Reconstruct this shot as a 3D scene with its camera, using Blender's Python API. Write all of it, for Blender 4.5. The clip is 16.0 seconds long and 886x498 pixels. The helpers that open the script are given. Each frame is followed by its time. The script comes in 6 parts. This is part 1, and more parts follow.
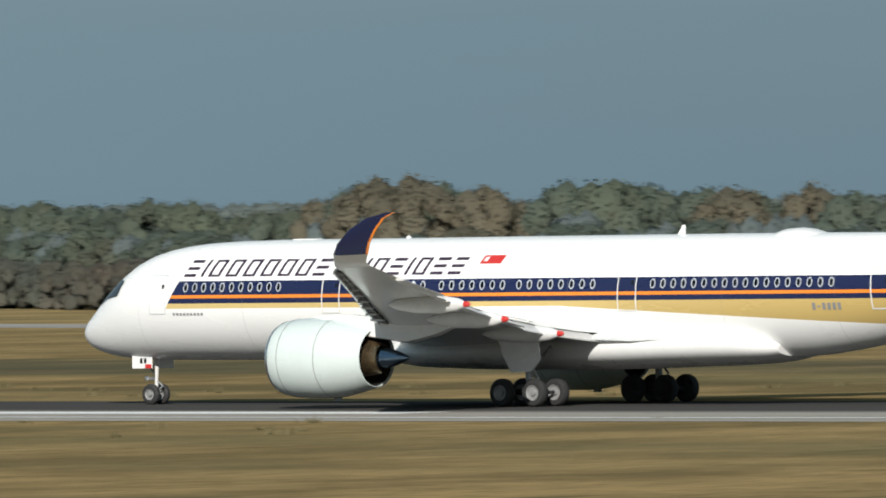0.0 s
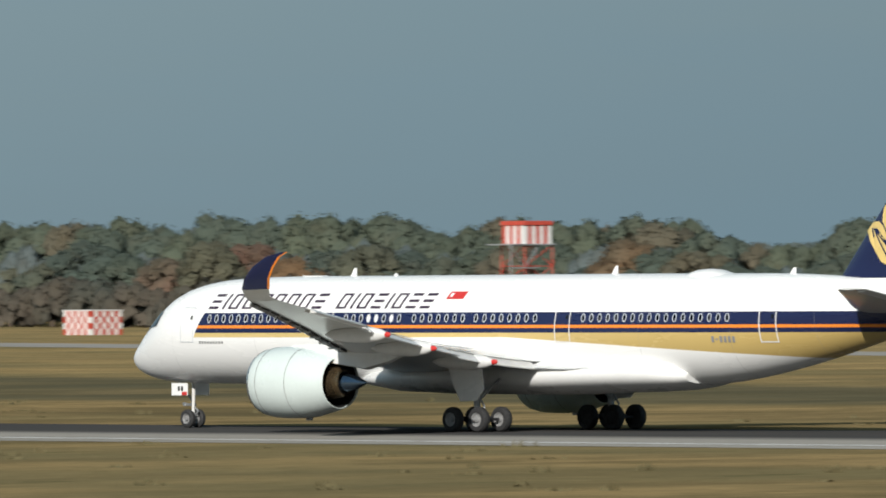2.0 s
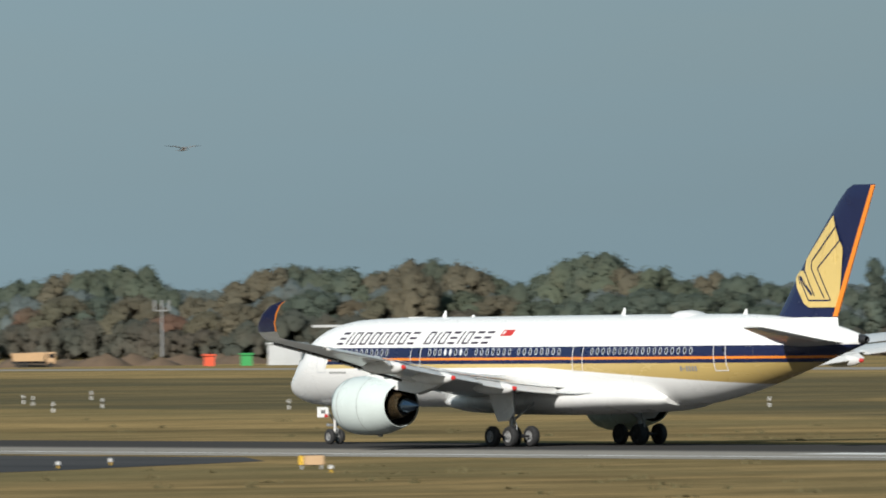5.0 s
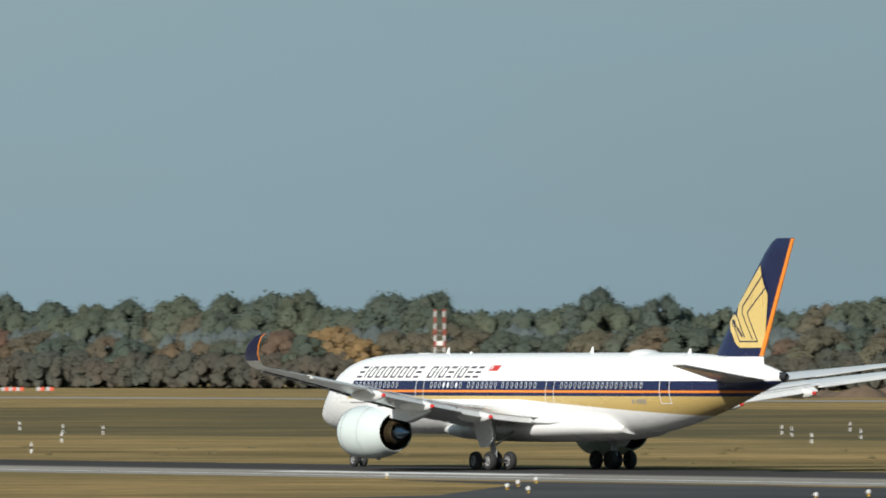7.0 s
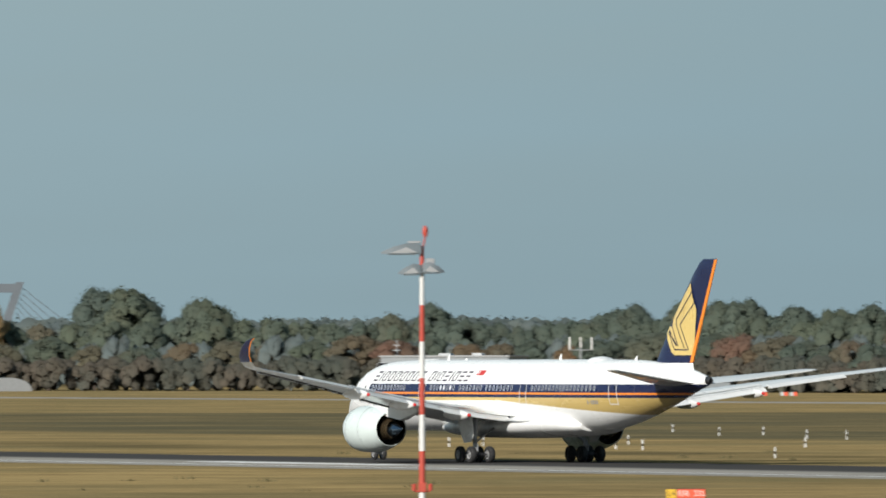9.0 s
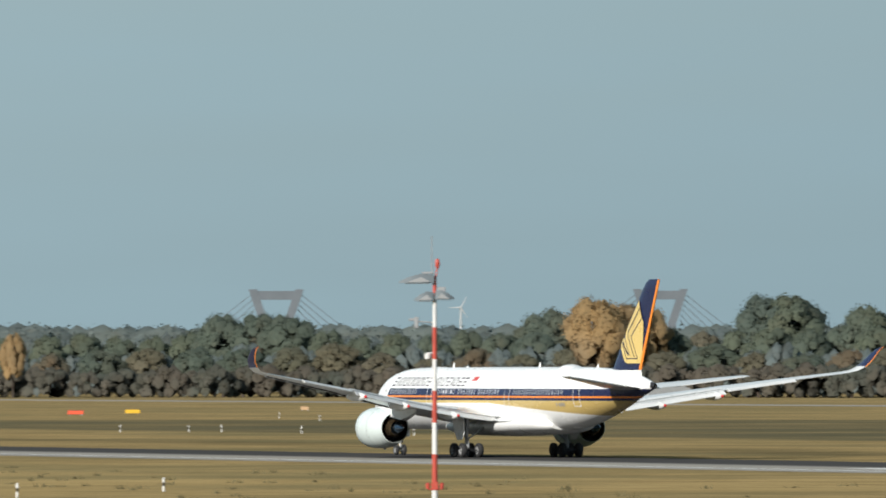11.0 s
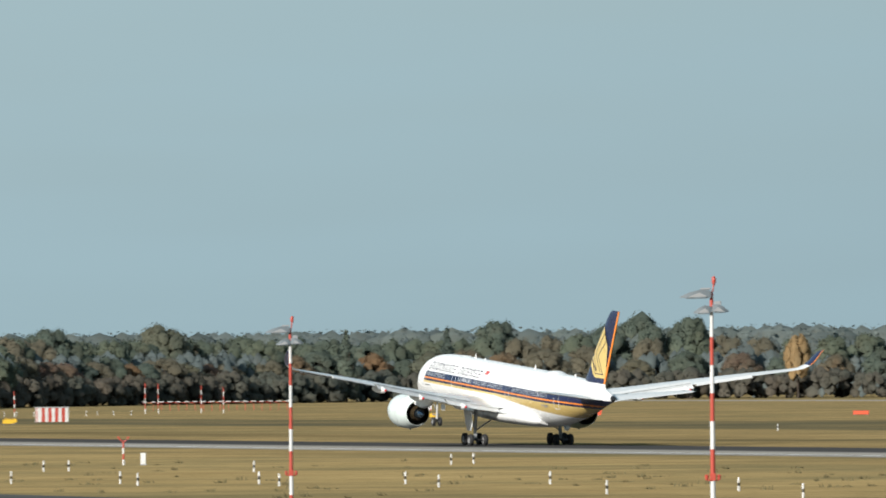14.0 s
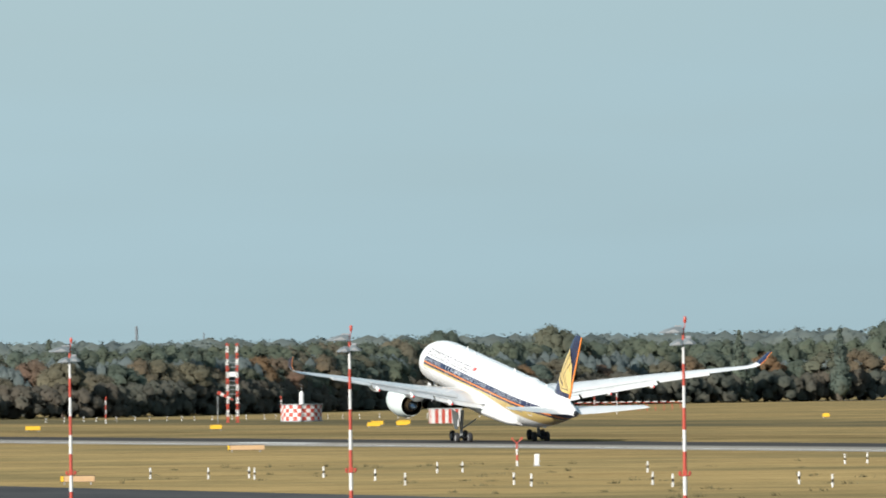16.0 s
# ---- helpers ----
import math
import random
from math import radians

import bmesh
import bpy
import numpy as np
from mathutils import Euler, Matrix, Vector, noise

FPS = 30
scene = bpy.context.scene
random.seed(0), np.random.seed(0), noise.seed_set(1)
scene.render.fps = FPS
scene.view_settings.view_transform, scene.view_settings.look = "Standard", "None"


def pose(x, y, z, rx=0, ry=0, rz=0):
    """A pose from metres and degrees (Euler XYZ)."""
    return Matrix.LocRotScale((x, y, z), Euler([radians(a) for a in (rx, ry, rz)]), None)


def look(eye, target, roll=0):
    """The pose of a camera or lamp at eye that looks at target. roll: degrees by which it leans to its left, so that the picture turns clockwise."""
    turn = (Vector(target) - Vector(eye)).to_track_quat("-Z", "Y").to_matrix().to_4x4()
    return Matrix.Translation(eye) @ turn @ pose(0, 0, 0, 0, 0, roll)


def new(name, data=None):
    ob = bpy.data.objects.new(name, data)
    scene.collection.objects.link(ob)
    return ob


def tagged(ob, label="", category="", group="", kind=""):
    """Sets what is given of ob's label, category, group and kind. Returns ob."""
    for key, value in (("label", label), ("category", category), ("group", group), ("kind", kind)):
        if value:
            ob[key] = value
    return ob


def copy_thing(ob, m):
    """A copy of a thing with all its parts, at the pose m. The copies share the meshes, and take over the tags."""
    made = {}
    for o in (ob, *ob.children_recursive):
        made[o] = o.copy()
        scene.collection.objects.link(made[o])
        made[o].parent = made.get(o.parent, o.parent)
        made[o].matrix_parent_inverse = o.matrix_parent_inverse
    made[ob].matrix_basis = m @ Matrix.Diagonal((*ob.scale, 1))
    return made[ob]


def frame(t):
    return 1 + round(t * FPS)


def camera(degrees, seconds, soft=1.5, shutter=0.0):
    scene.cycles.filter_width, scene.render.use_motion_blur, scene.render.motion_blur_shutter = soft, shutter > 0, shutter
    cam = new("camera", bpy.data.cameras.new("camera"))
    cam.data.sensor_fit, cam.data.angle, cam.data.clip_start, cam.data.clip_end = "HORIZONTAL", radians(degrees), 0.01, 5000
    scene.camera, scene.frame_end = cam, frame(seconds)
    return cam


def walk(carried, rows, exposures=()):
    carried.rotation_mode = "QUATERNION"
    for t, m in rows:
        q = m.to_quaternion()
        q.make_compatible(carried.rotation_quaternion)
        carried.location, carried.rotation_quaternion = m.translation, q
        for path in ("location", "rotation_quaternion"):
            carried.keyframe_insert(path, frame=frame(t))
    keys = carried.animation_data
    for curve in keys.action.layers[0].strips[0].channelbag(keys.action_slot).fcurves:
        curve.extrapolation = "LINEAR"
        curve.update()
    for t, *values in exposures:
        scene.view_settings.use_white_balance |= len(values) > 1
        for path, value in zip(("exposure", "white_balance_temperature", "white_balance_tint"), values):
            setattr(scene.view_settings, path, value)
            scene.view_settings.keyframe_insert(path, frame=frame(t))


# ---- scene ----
# The runway runs along x; the airliner rolls towards -x at y = 421. The camera stands still on a roof and pans.
EYE = (0.0, 0.0, 8.79)
RUN_Y = 421.3
cam = camera(4.748, 16.0, soft=1.8, shutter=0.25)


def aim(yaw, pitch, roll):
    a, b = radians(yaw), radians(pitch)
    d = Vector((-math.sin(a) * math.cos(b), math.cos(a) * math.cos(b), math.sin(b)))
    return look(EYE, Vector(EYE) + d * 100, roll)


PAN = [(0, 38.624, -0.099, -0.76), (0.5, 40.337, -0.044, -0.68), (1, 42.11, 0.043, -0.62), (1.5, 43.828, 0.098, -0.55),
       (2, 45.5, 0.133, -0.38), (2.5, 47.05, 0.153, -0.25), (3, 48.715, 0.187, -0.2), (3.5, 50.237, 0.233, -0.3),
       (4, 51.792, 0.269, -0.55), (4.5, 53.247, 0.301, -0.62), (5, 54.859, 0.363, -0.65), (5.2, 55.427, 0.398, -0.64),
       (6.25, 57.58, 0.495, -0.38), (7.3, 59.543, 0.568, -0.11), (7.5, 59.973, 0.564, -0.1), (8, 61.011, 0.549, -0.14), (8.2, 61.396, 0.557, -0.13),
       (9.15, 63.17, 0.60, -0.05), (10.3, 65.311, 0.649, 0.05), (10.5, 65.651, 0.641, -0.01), (11, 66.475, 0.633, -0.05),
       (11.5, 67.299, 0.671, 0.0), (12, 68.093, 0.675, -0.08), (12.5, 68.821, 0.663, -0.3), (13, 69.491, 0.655, -0.3),
       (13.5, 70.111, 0.649, -0.38), (14, 70.677, 0.653, -0.46), (14.5, 71.203, 0.658, -0.54), (15, 71.727, 0.661, -0.56),
       (15.5, 72.252, 0.666, -0.63), (16, 72.782, 0.677, -0.7)]
walk(cam, [(t, aim(y, p, r)) for t, y, p, r in PAN],
     exposures=[(0, 0.31), (2, 0.28), (5, 0.27), (8, 0.32), (11, 0.43), (11.8, 0.54), (12.5, 0.73), (13.2, 0.69), (14.5, 0.51), (15, 0.52), (16, 0.73)])

# ---- light ----
SUN_EL, SUN_DIR = 26, Vector((0.52, -0.85)).normalized()
world = bpy.data.worlds.new("sky")
scene.world = world
world.use_nodes = True
wn, wl = world.node_tree.nodes, world.node_tree.links
sky = wn.new("ShaderNodeTexSky")
sky.sky_type, sky.sun_disc = "NISHITA", False
sky.sun_elevation = radians(SUN_EL)
sky.sun_rotation = math.atan2(SUN_DIR.x, SUN_DIR.y)
sky.air_density, sky.dust_density, sky.ozone_density = 1.0, 2.0, 2.0
veil = wn.new("ShaderNodeMix")
veil.data_type = "RGBA"
wco = wn.new("ShaderNodeTexCoord")
# the veil of thin cloud grows brighter round towards the sun
wsep = wn.new("ShaderNodeSeparateXYZ")
wsun = wn.new("ShaderNodeMapRange")
wsun.inputs[1].default_value, wsun.inputs[2].default_value = -0.58, -0.965
wpow = wn.new("ShaderNodeMath")
wpow.operation = "POWER"
wpow.inputs[1].default_value = 1.6
wcol = wn.new("ShaderNodeMix")
wcol.data_type = "RGBA"
wcol.inputs[6].default_value, wcol.inputs[7].default_value = (1.48, 2.36, 2.92, 1), (3.0, 4.27, 4.80, 1)
wl.new(wco.outputs["Generated"], wsep.inputs[0])
wl.new(wsep.outputs[0], wsun.inputs[0])
wl.new(wsun.outputs[0], wpow.inputs[0])
wl.new(wpow.outputs[0], wcol.inputs[0])
wl.new(wcol.outputs[2], veil.inputs[7])
wmap = wn.new("ShaderNodeMapping")
wmap.inputs["Scale"].default_value = (3, 3, 22)
wno = wn.new("ShaderNodeTexNoise")
wno.inputs["Scale"].default_value, wno.inputs["Detail"].default_value = 3.0, 3.0
wra = wn.new("ShaderNodeMapRange")
wra.inputs[1].default_value, wra.inputs[2].default_value, wra.inputs[3].default_value, wra.inputs[4].default_value = 0.3, 0.7, 0.78, 0.92
wl.new(wco.outputs["Generated"], wmap.inputs["Vector"])
wl.new(wmap.outputs[0], wno.inputs["Vector"])
wl.new(wno.outputs[0], wra.inputs[0])
wl.new(wra.outputs[0], veil.inputs[0])
wl.new(sky.outputs[0], veil.inputs[6])
wl.new(veil.outputs[2], wn["Background"].inputs[0])
wn["Background"].inputs[1].default_value = 0.085
sun = new("sun", bpy.data.lights.new("sun", "SUN"))
sun.data.energy, sun.data.angle, sun.data.color = 4.1, radians(0.6), (1.0, 0.965, 0.90)
ce = math.cos(radians(SUN_EL))
sun.matrix_world = look((0, 0, 300), (-SUN_DIR.x * ce * 100, -SUN_DIR.y * ce * 100, 300 - math.sin(radians(SUN_EL)) * 100))


# ---- materials ----
class Mat:
    """A node material with a few short-hands."""

    def __init__(self, name, rough=0.6, metal=0.0, spec=0.5):
        self.m = bpy.data.materials.new(name)
        self.m.use_nodes = True
        self.n, self.l = self.m.node_tree.nodes, self.m.node_tree.links
        self.b = self.n["Principled BSDF"]
        self.b.inputs["Roughness"].default_value = rough
        self.b.inputs["Metallic"].default_value = metal
        self.b.inputs["Specular IOR Level"].default_value = spec
        self.co = self.n.new("ShaderNodeTexCoord").outputs["Object"]
        self.geo = self.n.new("ShaderNodeNewGeometry").outputs["Position"]

    def put(self, sock, v):
        if isinstance(v, bpy.types.NodeSocket):
            self.l.new(v, sock)
        elif isinstance(v, (tuple, list)) and len(v) == 3 and sock.type == "RGBA":
            sock.default_value = (*v, 1)
        else:
            sock.default_value = v

    def math(self, op, a, b=0.0, c=0.0):
        k = self.n.new("ShaderNodeMath")
        k.operation = op
        for s, v in zip(k.inputs, (a, b, c)):
            self.put(s, v)
        return k.outputs[0]

    def noise(self, vec, scale, detail=3.0, rough=0.55, stretch=None):
        if stretch:
            mp = self.n.new("ShaderNodeMapping")
            mp.inputs["Scale"].default_value = stretch
            self.l.new(vec, mp.inputs["Vector"])
            vec = mp.outputs[0]
        k = self.n.new("ShaderNodeTexNoise")
        k.inputs["Scale"].default_value, k.inputs["Detail"].default_value, k.inputs["Roughness"].default_value = scale, detail, rough
        self.l.new(vec, k.inputs["Vector"])
        return k.outputs[0]

    def ramp(self, v, a, b, c=0.0, d=1.0, smooth=False):
        k = self.n.new("ShaderNodeMapRange")
        if smooth:
            k.interpolation_type = "SMOOTHSTEP"
        for s, q in zip(k.inputs, (v, a, b, c, d)):
            self.put(s, q)
        return k.outputs[0]

    def mix(self, f, a, b):
        k = self.n.new("ShaderNodeMix")
        k.data_type = "RGBA"
        self.put(k.inputs[0], f), self.put(k.inputs[6], a), self.put(k.inputs[7], b)
        return k.outputs[2]

    def xyz(self, vec):
        k = self.n.new("ShaderNodeSeparateXYZ")
        self.l.new(vec, k.inputs[0])
        return k.outputs

    def random(self):
        return self.n.new("ShaderNodeObjectInfo").outputs["Random"]

    def island(self):
        return self.n.new("ShaderNodeNewGeometry").outputs["Random Per Island"]

    def col(self, v):
        self.put(self.b.inputs["Base Color"], v)
        return self

    def rough(self, v):
        self.put(self.b.inputs["Roughness"], v)
        return self

    def bump(self, h, dist=0.02, strength=0.5):
        k = self.n.new("ShaderNodeBump")
        k.inputs["Strength"].default_value, k.inputs["Distance"].default_value = strength, dist
        self.l.new(h, k.inputs["Height"])
        self.l.new(k.outputs[0], self.b.inputs["Normal"])
        return self


def worn(name, base, rough=0.5, metal=0.0, amount=0.2, scale=2.0, spec=0.5):
    """A plain paint or metal with dirt and fine variation."""
    m = Mat(name, rough, metal, spec)
    n1 = m.ramp(m.noise(m.co, scale, 4), 0.35, 0.75)
    n2 = m.ramp(m.noise(m.co, scale * 9, 2), 0.3, 0.8)
    f = m.math("MULTIPLY", m.math("ADD", n1, m.math("MULTIPLY", n2, 0.5)), amount)
    m.col(m.mix(f, base, tuple(c * 0.45 for c in base)))
    m.rough(m.ramp(n1, 0, 1, rough * 0.85, min(1, rough * 1.2)))
    return m.m


def band(m, v, lo, hi):
    """1 where lo < v < hi."""
    return m.math("MULTIPLY", m.math("GREATER_THAN", v, lo), m.math("LESS_THAN", v, hi))


NAVY, GOLD, ORANGE, WHITE = (0.012, 0.018, 0.062), (0.50, 0.36, 0.13), (0.80, 0.24, 0.03), (0.84, 0.84, 0.83)


def livery():
    m = Mat("painted_fuselage", 0.28, 0, 0.5)
    x, y, z = m.xyz(m.co)[:3]
    dirt = m.ramp(m.noise(m.co, 0.6, 4, stretch=(0.35, 1, 2.2)), 0.45, 0.8)
    c = m.mix(m.math("MULTIPLY", dirt, 0.12), WHITE, (0.55, 0.53, 0.5))
    # belly is a touch greyer from road dirt
    start = m.math("GREATER_THAN", x, m.math("MULTIPLY_ADD", z, 0.6, -28.75))
    low = m.math("SUBTRACT", 5.28, m.math("MULTIPLY", m.math("MAXIMUM", m.math("SUBTRACT", x, 0.0), 0.0), 0.052))
    gold = m.math("MULTIPLY", start, m.math("MULTIPLY", m.math("GREATER_THAN", z, low), m.math("LESS_THAN", z, 5.6)))
    gold_c = m.mix(m.ramp(x, -20, 22), (0.62, 0.47, 0.20), (0.50, 0.36, 0.13))
    c = m.mix(gold, c, gold_c)
    c = m.mix(m.math("MULTIPLY", start, band(m, z, 5.54, 6.68)), c, NAVY)
    c = m.mix(m.math("MULTIPLY", start, band(m, z, 5.80, 5.97)), c, ORANGE)
    # panel joints
    for sx in (-27.6, -20.4, -9.5, 0.6, 10.2, 16.9, 22.6, 27.4):
        c = m.mix(m.math("MULTIPLY", band(m, x, sx, sx + 0.025), 0.35), c, (0.25, 0.25, 0.25))
    m.col(c)
    m.rough(m.ramp(dirt, 0, 1, 0.24, 0.4))
    return m.m


MAT = {}


def materials():
    M = MAT
    M["livery"] = livery()
    M["white"] = worn("white_paint", (0.78, 0.78, 0.77), 0.3, 0, 0.12, 0.7)
    M["nacelle"] = worn("nacelle_paint", (0.62, 0.69, 0.67), 0.3, 0, 0.1, 0.6)
    M["navy"] = worn("navy_paint", NAVY, 0.25, 0, 0.25, 0.8)
    M["title"] = worn("title_paint", (0.045, 0.028, 0.05), 0.3, 0, 0.2, 0.8)
    M["gold"] = worn("gold_paint", (0.62, 0.46, 0.17), 0.3, 0, 0.1, 0.8)
    M["orange"] = worn("orange_paint", ORANGE, 0.3, 0, 0.1, 1.0)
    M["red"] = worn("red_paint", (0.55, 0.035, 0.03), 0.4, 0, 0.2, 1.0)
    M["wing"] = worn("wing_grey_paint", (0.68, 0.69, 0.69), 0.22, 0, 0.25, 0.5)
    M["flap"] = worn("flap_grey_paint", (0.70, 0.70, 0.69), 0.38, 0, 0.3, 0.7)
    M["metal"] = worn("bare_metal", (0.55, 0.56, 0.58), 0.3, 0.9, 0.15, 1.5)
    M["dark_metal"] = worn("dark_metal", (0.06, 0.06, 0.065), 0.45, 0.6, 0.3, 3)
    M["hot_metal"] = worn("heat_stained_metal", (0.30, 0.22, 0.13), 0.28, 0.9, 0.3, 2)
    M["blue_metal"] = worn("blued_metal", (0.20, 0.28, 0.38), 0.22, 0.95, 0.25, 2)
    M["rubber"] = worn("tyre_rubber", (0.025, 0.025, 0.026), 0.8, 0, 0.3, 6)
    M["glass"] = worn("dark_glass", (0.012, 0.014, 0.018), 0.08, 0, 0.1, 2)
    M["window_ring"] = worn("window_ring_paint", (0.52, 0.54, 0.58), 0.35, 0, 0.1, 4)
    M["pole_white"] = worn("pole_white_paint", (0.72, 0.71, 0.69), 0.5, 0, 0.25, 1.2)
    M["pole_red"] = worn("pole_red_paint", (0.50, 0.07, 0.045), 0.5, 0, 0.3, 1.2)
    M["galvanised"] = worn("galvanised_steel", (0.42, 0.43, 0.44), 0.45, 0.5, 0.35, 2)
    M["grey_housing"] = worn("lamp_housing", (0.30, 0.30, 0.30), 0.45, 0.2, 0.3, 3)
    M["black"] = worn("black_paint", (0.02, 0.02, 0.02), 0.6, 0, 0.2, 2)
    M["yellow"] = worn("yellow_paint", (0.75, 0.45, 0.03), 0.5, 0, 0.2, 1.5)
    M["sign_red"] = worn("sign_red_face", (0.75, 0.11, 0.05), 0.45, 0, 0.15, 1.5)
    M["concrete_grey"] = worn("facade_grey", (0.25, 0.27, 0.285), 0.7, 0, 0.2, 0.25)
    M["facade_white"] = worn("facade_white", (0.46, 0.475, 0.48), 0.65, 0, 0.2, 0.3)
    M["bridge"] = worn("bridge_concrete", (0.13, 0.15, 0.17), 0.8, 0, 0.25, 0.05)
    M["truck_beige"] = worn("truck_paint", (0.55, 0.36, 0.2), 0.5, 0, 0.3, 0.5)
    M["green"] = worn("green_paint", (0.05, 0.35, 0.1), 0.5, 0, 0.2, 0.6)
    M["cladding"] = worn("dark_cladding", (0.15, 0.18, 0.20), 0.6, 0, 0.2, 0.4)
    M["bird_grey"] = worn("bird_plumage", (0.26, 0.23, 0.21), 0.8, 0, 0.3, 8)
    M["bird_dark"] = worn("dark_plumage", (0.05, 0.05, 0.055), 0.8, 0, 0.3, 8)
    M["soil"] = worn("dug_soil", (0.14, 0.095, 0.06), 0.95, 0, 0.5, 0.4)
    M["line"] = worn("road_paint", (0.80, 0.80, 0.78), 0.8, 0, 0.25, 0.6, 0.0)
    M["bark"] = worn("bark", (0.075, 0.055, 0.04), 0.9, 0, 0.5, 3)

    m = Mat("mown_grass", 1.0, 0, 0.0)
    x, y, z = m.xyz(m.geo)[:3]
    big = m.noise(m.geo, 0.012, 4, 0.6, (1.4, 1.6, 1))
    mid = m.noise(m.geo, 0.05, 5, 0.65, (1.5, 0.8, 1))
    fine = m.noise(m.geo, 0.9, 4, 0.7, (1.5, 0.4, 1))
    c = m.mix(m.ramp(mid, 0.40, 0.60), (0.18, 0.132, 0.064), (0.34, 0.238, 0.110))
    # drier, paler meadow towards the west end
    dry = m.math("MULTIPLY", m.ramp(m.math("ADD", x, m.math("MULTIPLY", m.math("SUBTRACT", big, 0.5), 160)), -560, -760), m.ramp(y, 330, 380, 1, 0.45))
    c = m.mix(dry, c, m.mix(m.ramp(mid, 0.3, 0.7), (0.31, 0.215, 0.095), (0.48, 0.345, 0.155)))
    c = m.mix(m.ramp(big, 0.44, 0.66, 0, 0.8), c, (0.17, 0.145, 0.075))
    # a band of dark, burnt-off grass beyond the runway, wider where the far taxiways meet
    edge = m.math("MULTIPLY", m.math("SUBTRACT", mid, 0.5), 26)
    ye = m.math("ADD", y, edge)
    lo_ = m.math("ADD", m.ramp(x, -560, -900, 505, 580), m.ramp(x, -930, -1050, 0, -35))
    hi_ = m.math("ADD", m.ramp(x, -460, -720, 572, 645), m.math("ADD", m.ramp(x, -840, -1080, 0, 250), m.ramp(x, -1520, -1680, 0, -265)))
    strip = m.math("MULTIPLY", m.ramp(m.math("SUBTRACT", ye, lo_), 0, 12), m.ramp(m.math("SUBTRACT", ye, hi_), -12, 0, 1, 0))
    strip2 = m.math("MULTIPLY", m.ramp(ye, 455, 462), m.ramp(ye, 474, 490, 1, 0))
    c = m.mix(m.math("MULTIPLY", strip, m.ramp(big, 0.35, 0.65, 0.55, 0.85)), c, m.mix(m.ramp(mid, 0.35, 0.65), (0.078, 0.075, 0.050), (0.110, 0.102, 0.066)))
    c = m.mix(m.math("MULTIPLY", strip2, m.ramp(big, 0.4, 0.6, 0.15, 0.75)), c, (0.11, 0.085, 0.045))
    c = m.mix(m.ramp(fine, 0.46, 0.74, 0, 0.6), c, (0.075, 0.064, 0.03))
    tuft = m.ramp(m.noise(m.geo, 0.2, 3, 0.6, (1.4, 0.35, 1)), 0.60, 0.72)
    c = m.mix(m.math("MULTIPLY", tuft, 0.55), c, (0.07, 0.066, 0.03))
    m.col(c).bump(fine, 0.15, 0.6)
    M["grass"] = m.m
    m = Mat("weeds", 0.9, 0, 0.2)
    m.col(m.mix(m.noise(m.geo, 0.1, 3), (0.075, 0.07, 0.035), (0.15, 0.12, 0.06)))
    M["weeds"] = m.m

    m = Mat("worn_runway", 0.97, 0, 0.0)
    x, y, z = m.xyz(m.geo)[:3]
    n1 = m.noise(m.geo, 0.05, 4, 0.6, (0.15, 1.5, 1))
    n2 = m.noise(m.geo, 0.8, 4, 0.65)
    c = m.mix(m.ramp(n1, 0.3, 0.7), (0.27, 0.25, 0.22), (0.37, 0.345, 0.305))
    rub = m.math("MULTIPLY", m.ramp(m.math("ADD", y, m.math("MULTIPLY", m.math("SUBTRACT", n1, 0.5), 10)), 402, 409), m.ramp(y, 440, 444, 1, 0))
    c = m.mix(m.math("MULTIPLY", rub, 0.9), c, (0.040, 0.040, 0.042))
    c = m.mix(m.ramp(n2, 0.5, 0.75, 0, 0.35), c, (0.07, 0.07, 0.07))
    m.col(c).bump(n2, 0.01, 0.4)
    M["runway"] = m.m

    m = Mat("asphalt", 0.95, 0, 0.0)
    n1 = m.noise(m.geo, 0.06, 4, 0.6, (0.3, 1, 1))
    n2 = m.noise(m.geo, 1.0, 4, 0.65)
    c = m.mix(m.ramp(n1, 0.3, 0.7), (0.055, 0.058, 0.062), (0.10, 0.10, 0.10))
    c = m.mix(m.ramp(n2, 0.5, 0.75, 0, 0.4), c, (0.04, 0.04, 0.042))
    m.col(c).bump(n2, 0.01, 0.4)
    M["asphalt"] = m.m
    m = Mat("pale_concrete", 0.95, 0, 0.0)
    n1 = m.noise(m.geo, 0.04, 4, 0.6, (0.3, 1, 1))
    m.col(m.mix(m.ramp(n1, 0.3, 0.7), (0.26, 0.245, 0.22), (0.36, 0.34, 0.31)))
    M["concrete"] = m.m

    def leaf(name, cols):
        m = Mat(name, 0.85, 0, 0.15)
        r = m.random()
        c = cols[0]
        for i, k in enumerate(cols[1:]):
            e = (i + 1) / len(cols)
            c = m.mix(m.math("GREATER_THAN", r, e), c, k)
        place = m.noise(m.geo, 0.035, 3)
        c = m.mix(m.ramp(place, 0.42, 0.62), c, cols[-1])
        isl = m.island()
        c = m.mix(m.ramp(isl, 0, 1, 0.0, 0.45), c, m.mix(0.5, c, (0.09, 0.10, 0.08)))
        c = m.mix(m.ramp(m.noise(m.geo, 0.22, 3), 0.5, 0.75, 0, 0.3), c, (0.16, 0.13, 0.08))
        m.col(c).bump(m.noise(m.geo, 2.2, 3), 0.2, 0.35)
        tr = m.n.new("ShaderNodeBsdfTranslucent")
        m.put(tr.inputs[0], c)
        mx = m.n.new("ShaderNodeMixShader")
        mx.inputs[0].default_value = 0.42
        m.l.new(m.b.outputs[0], mx.inputs[1]), m.l.new(tr.outputs[0], mx.inputs[2])
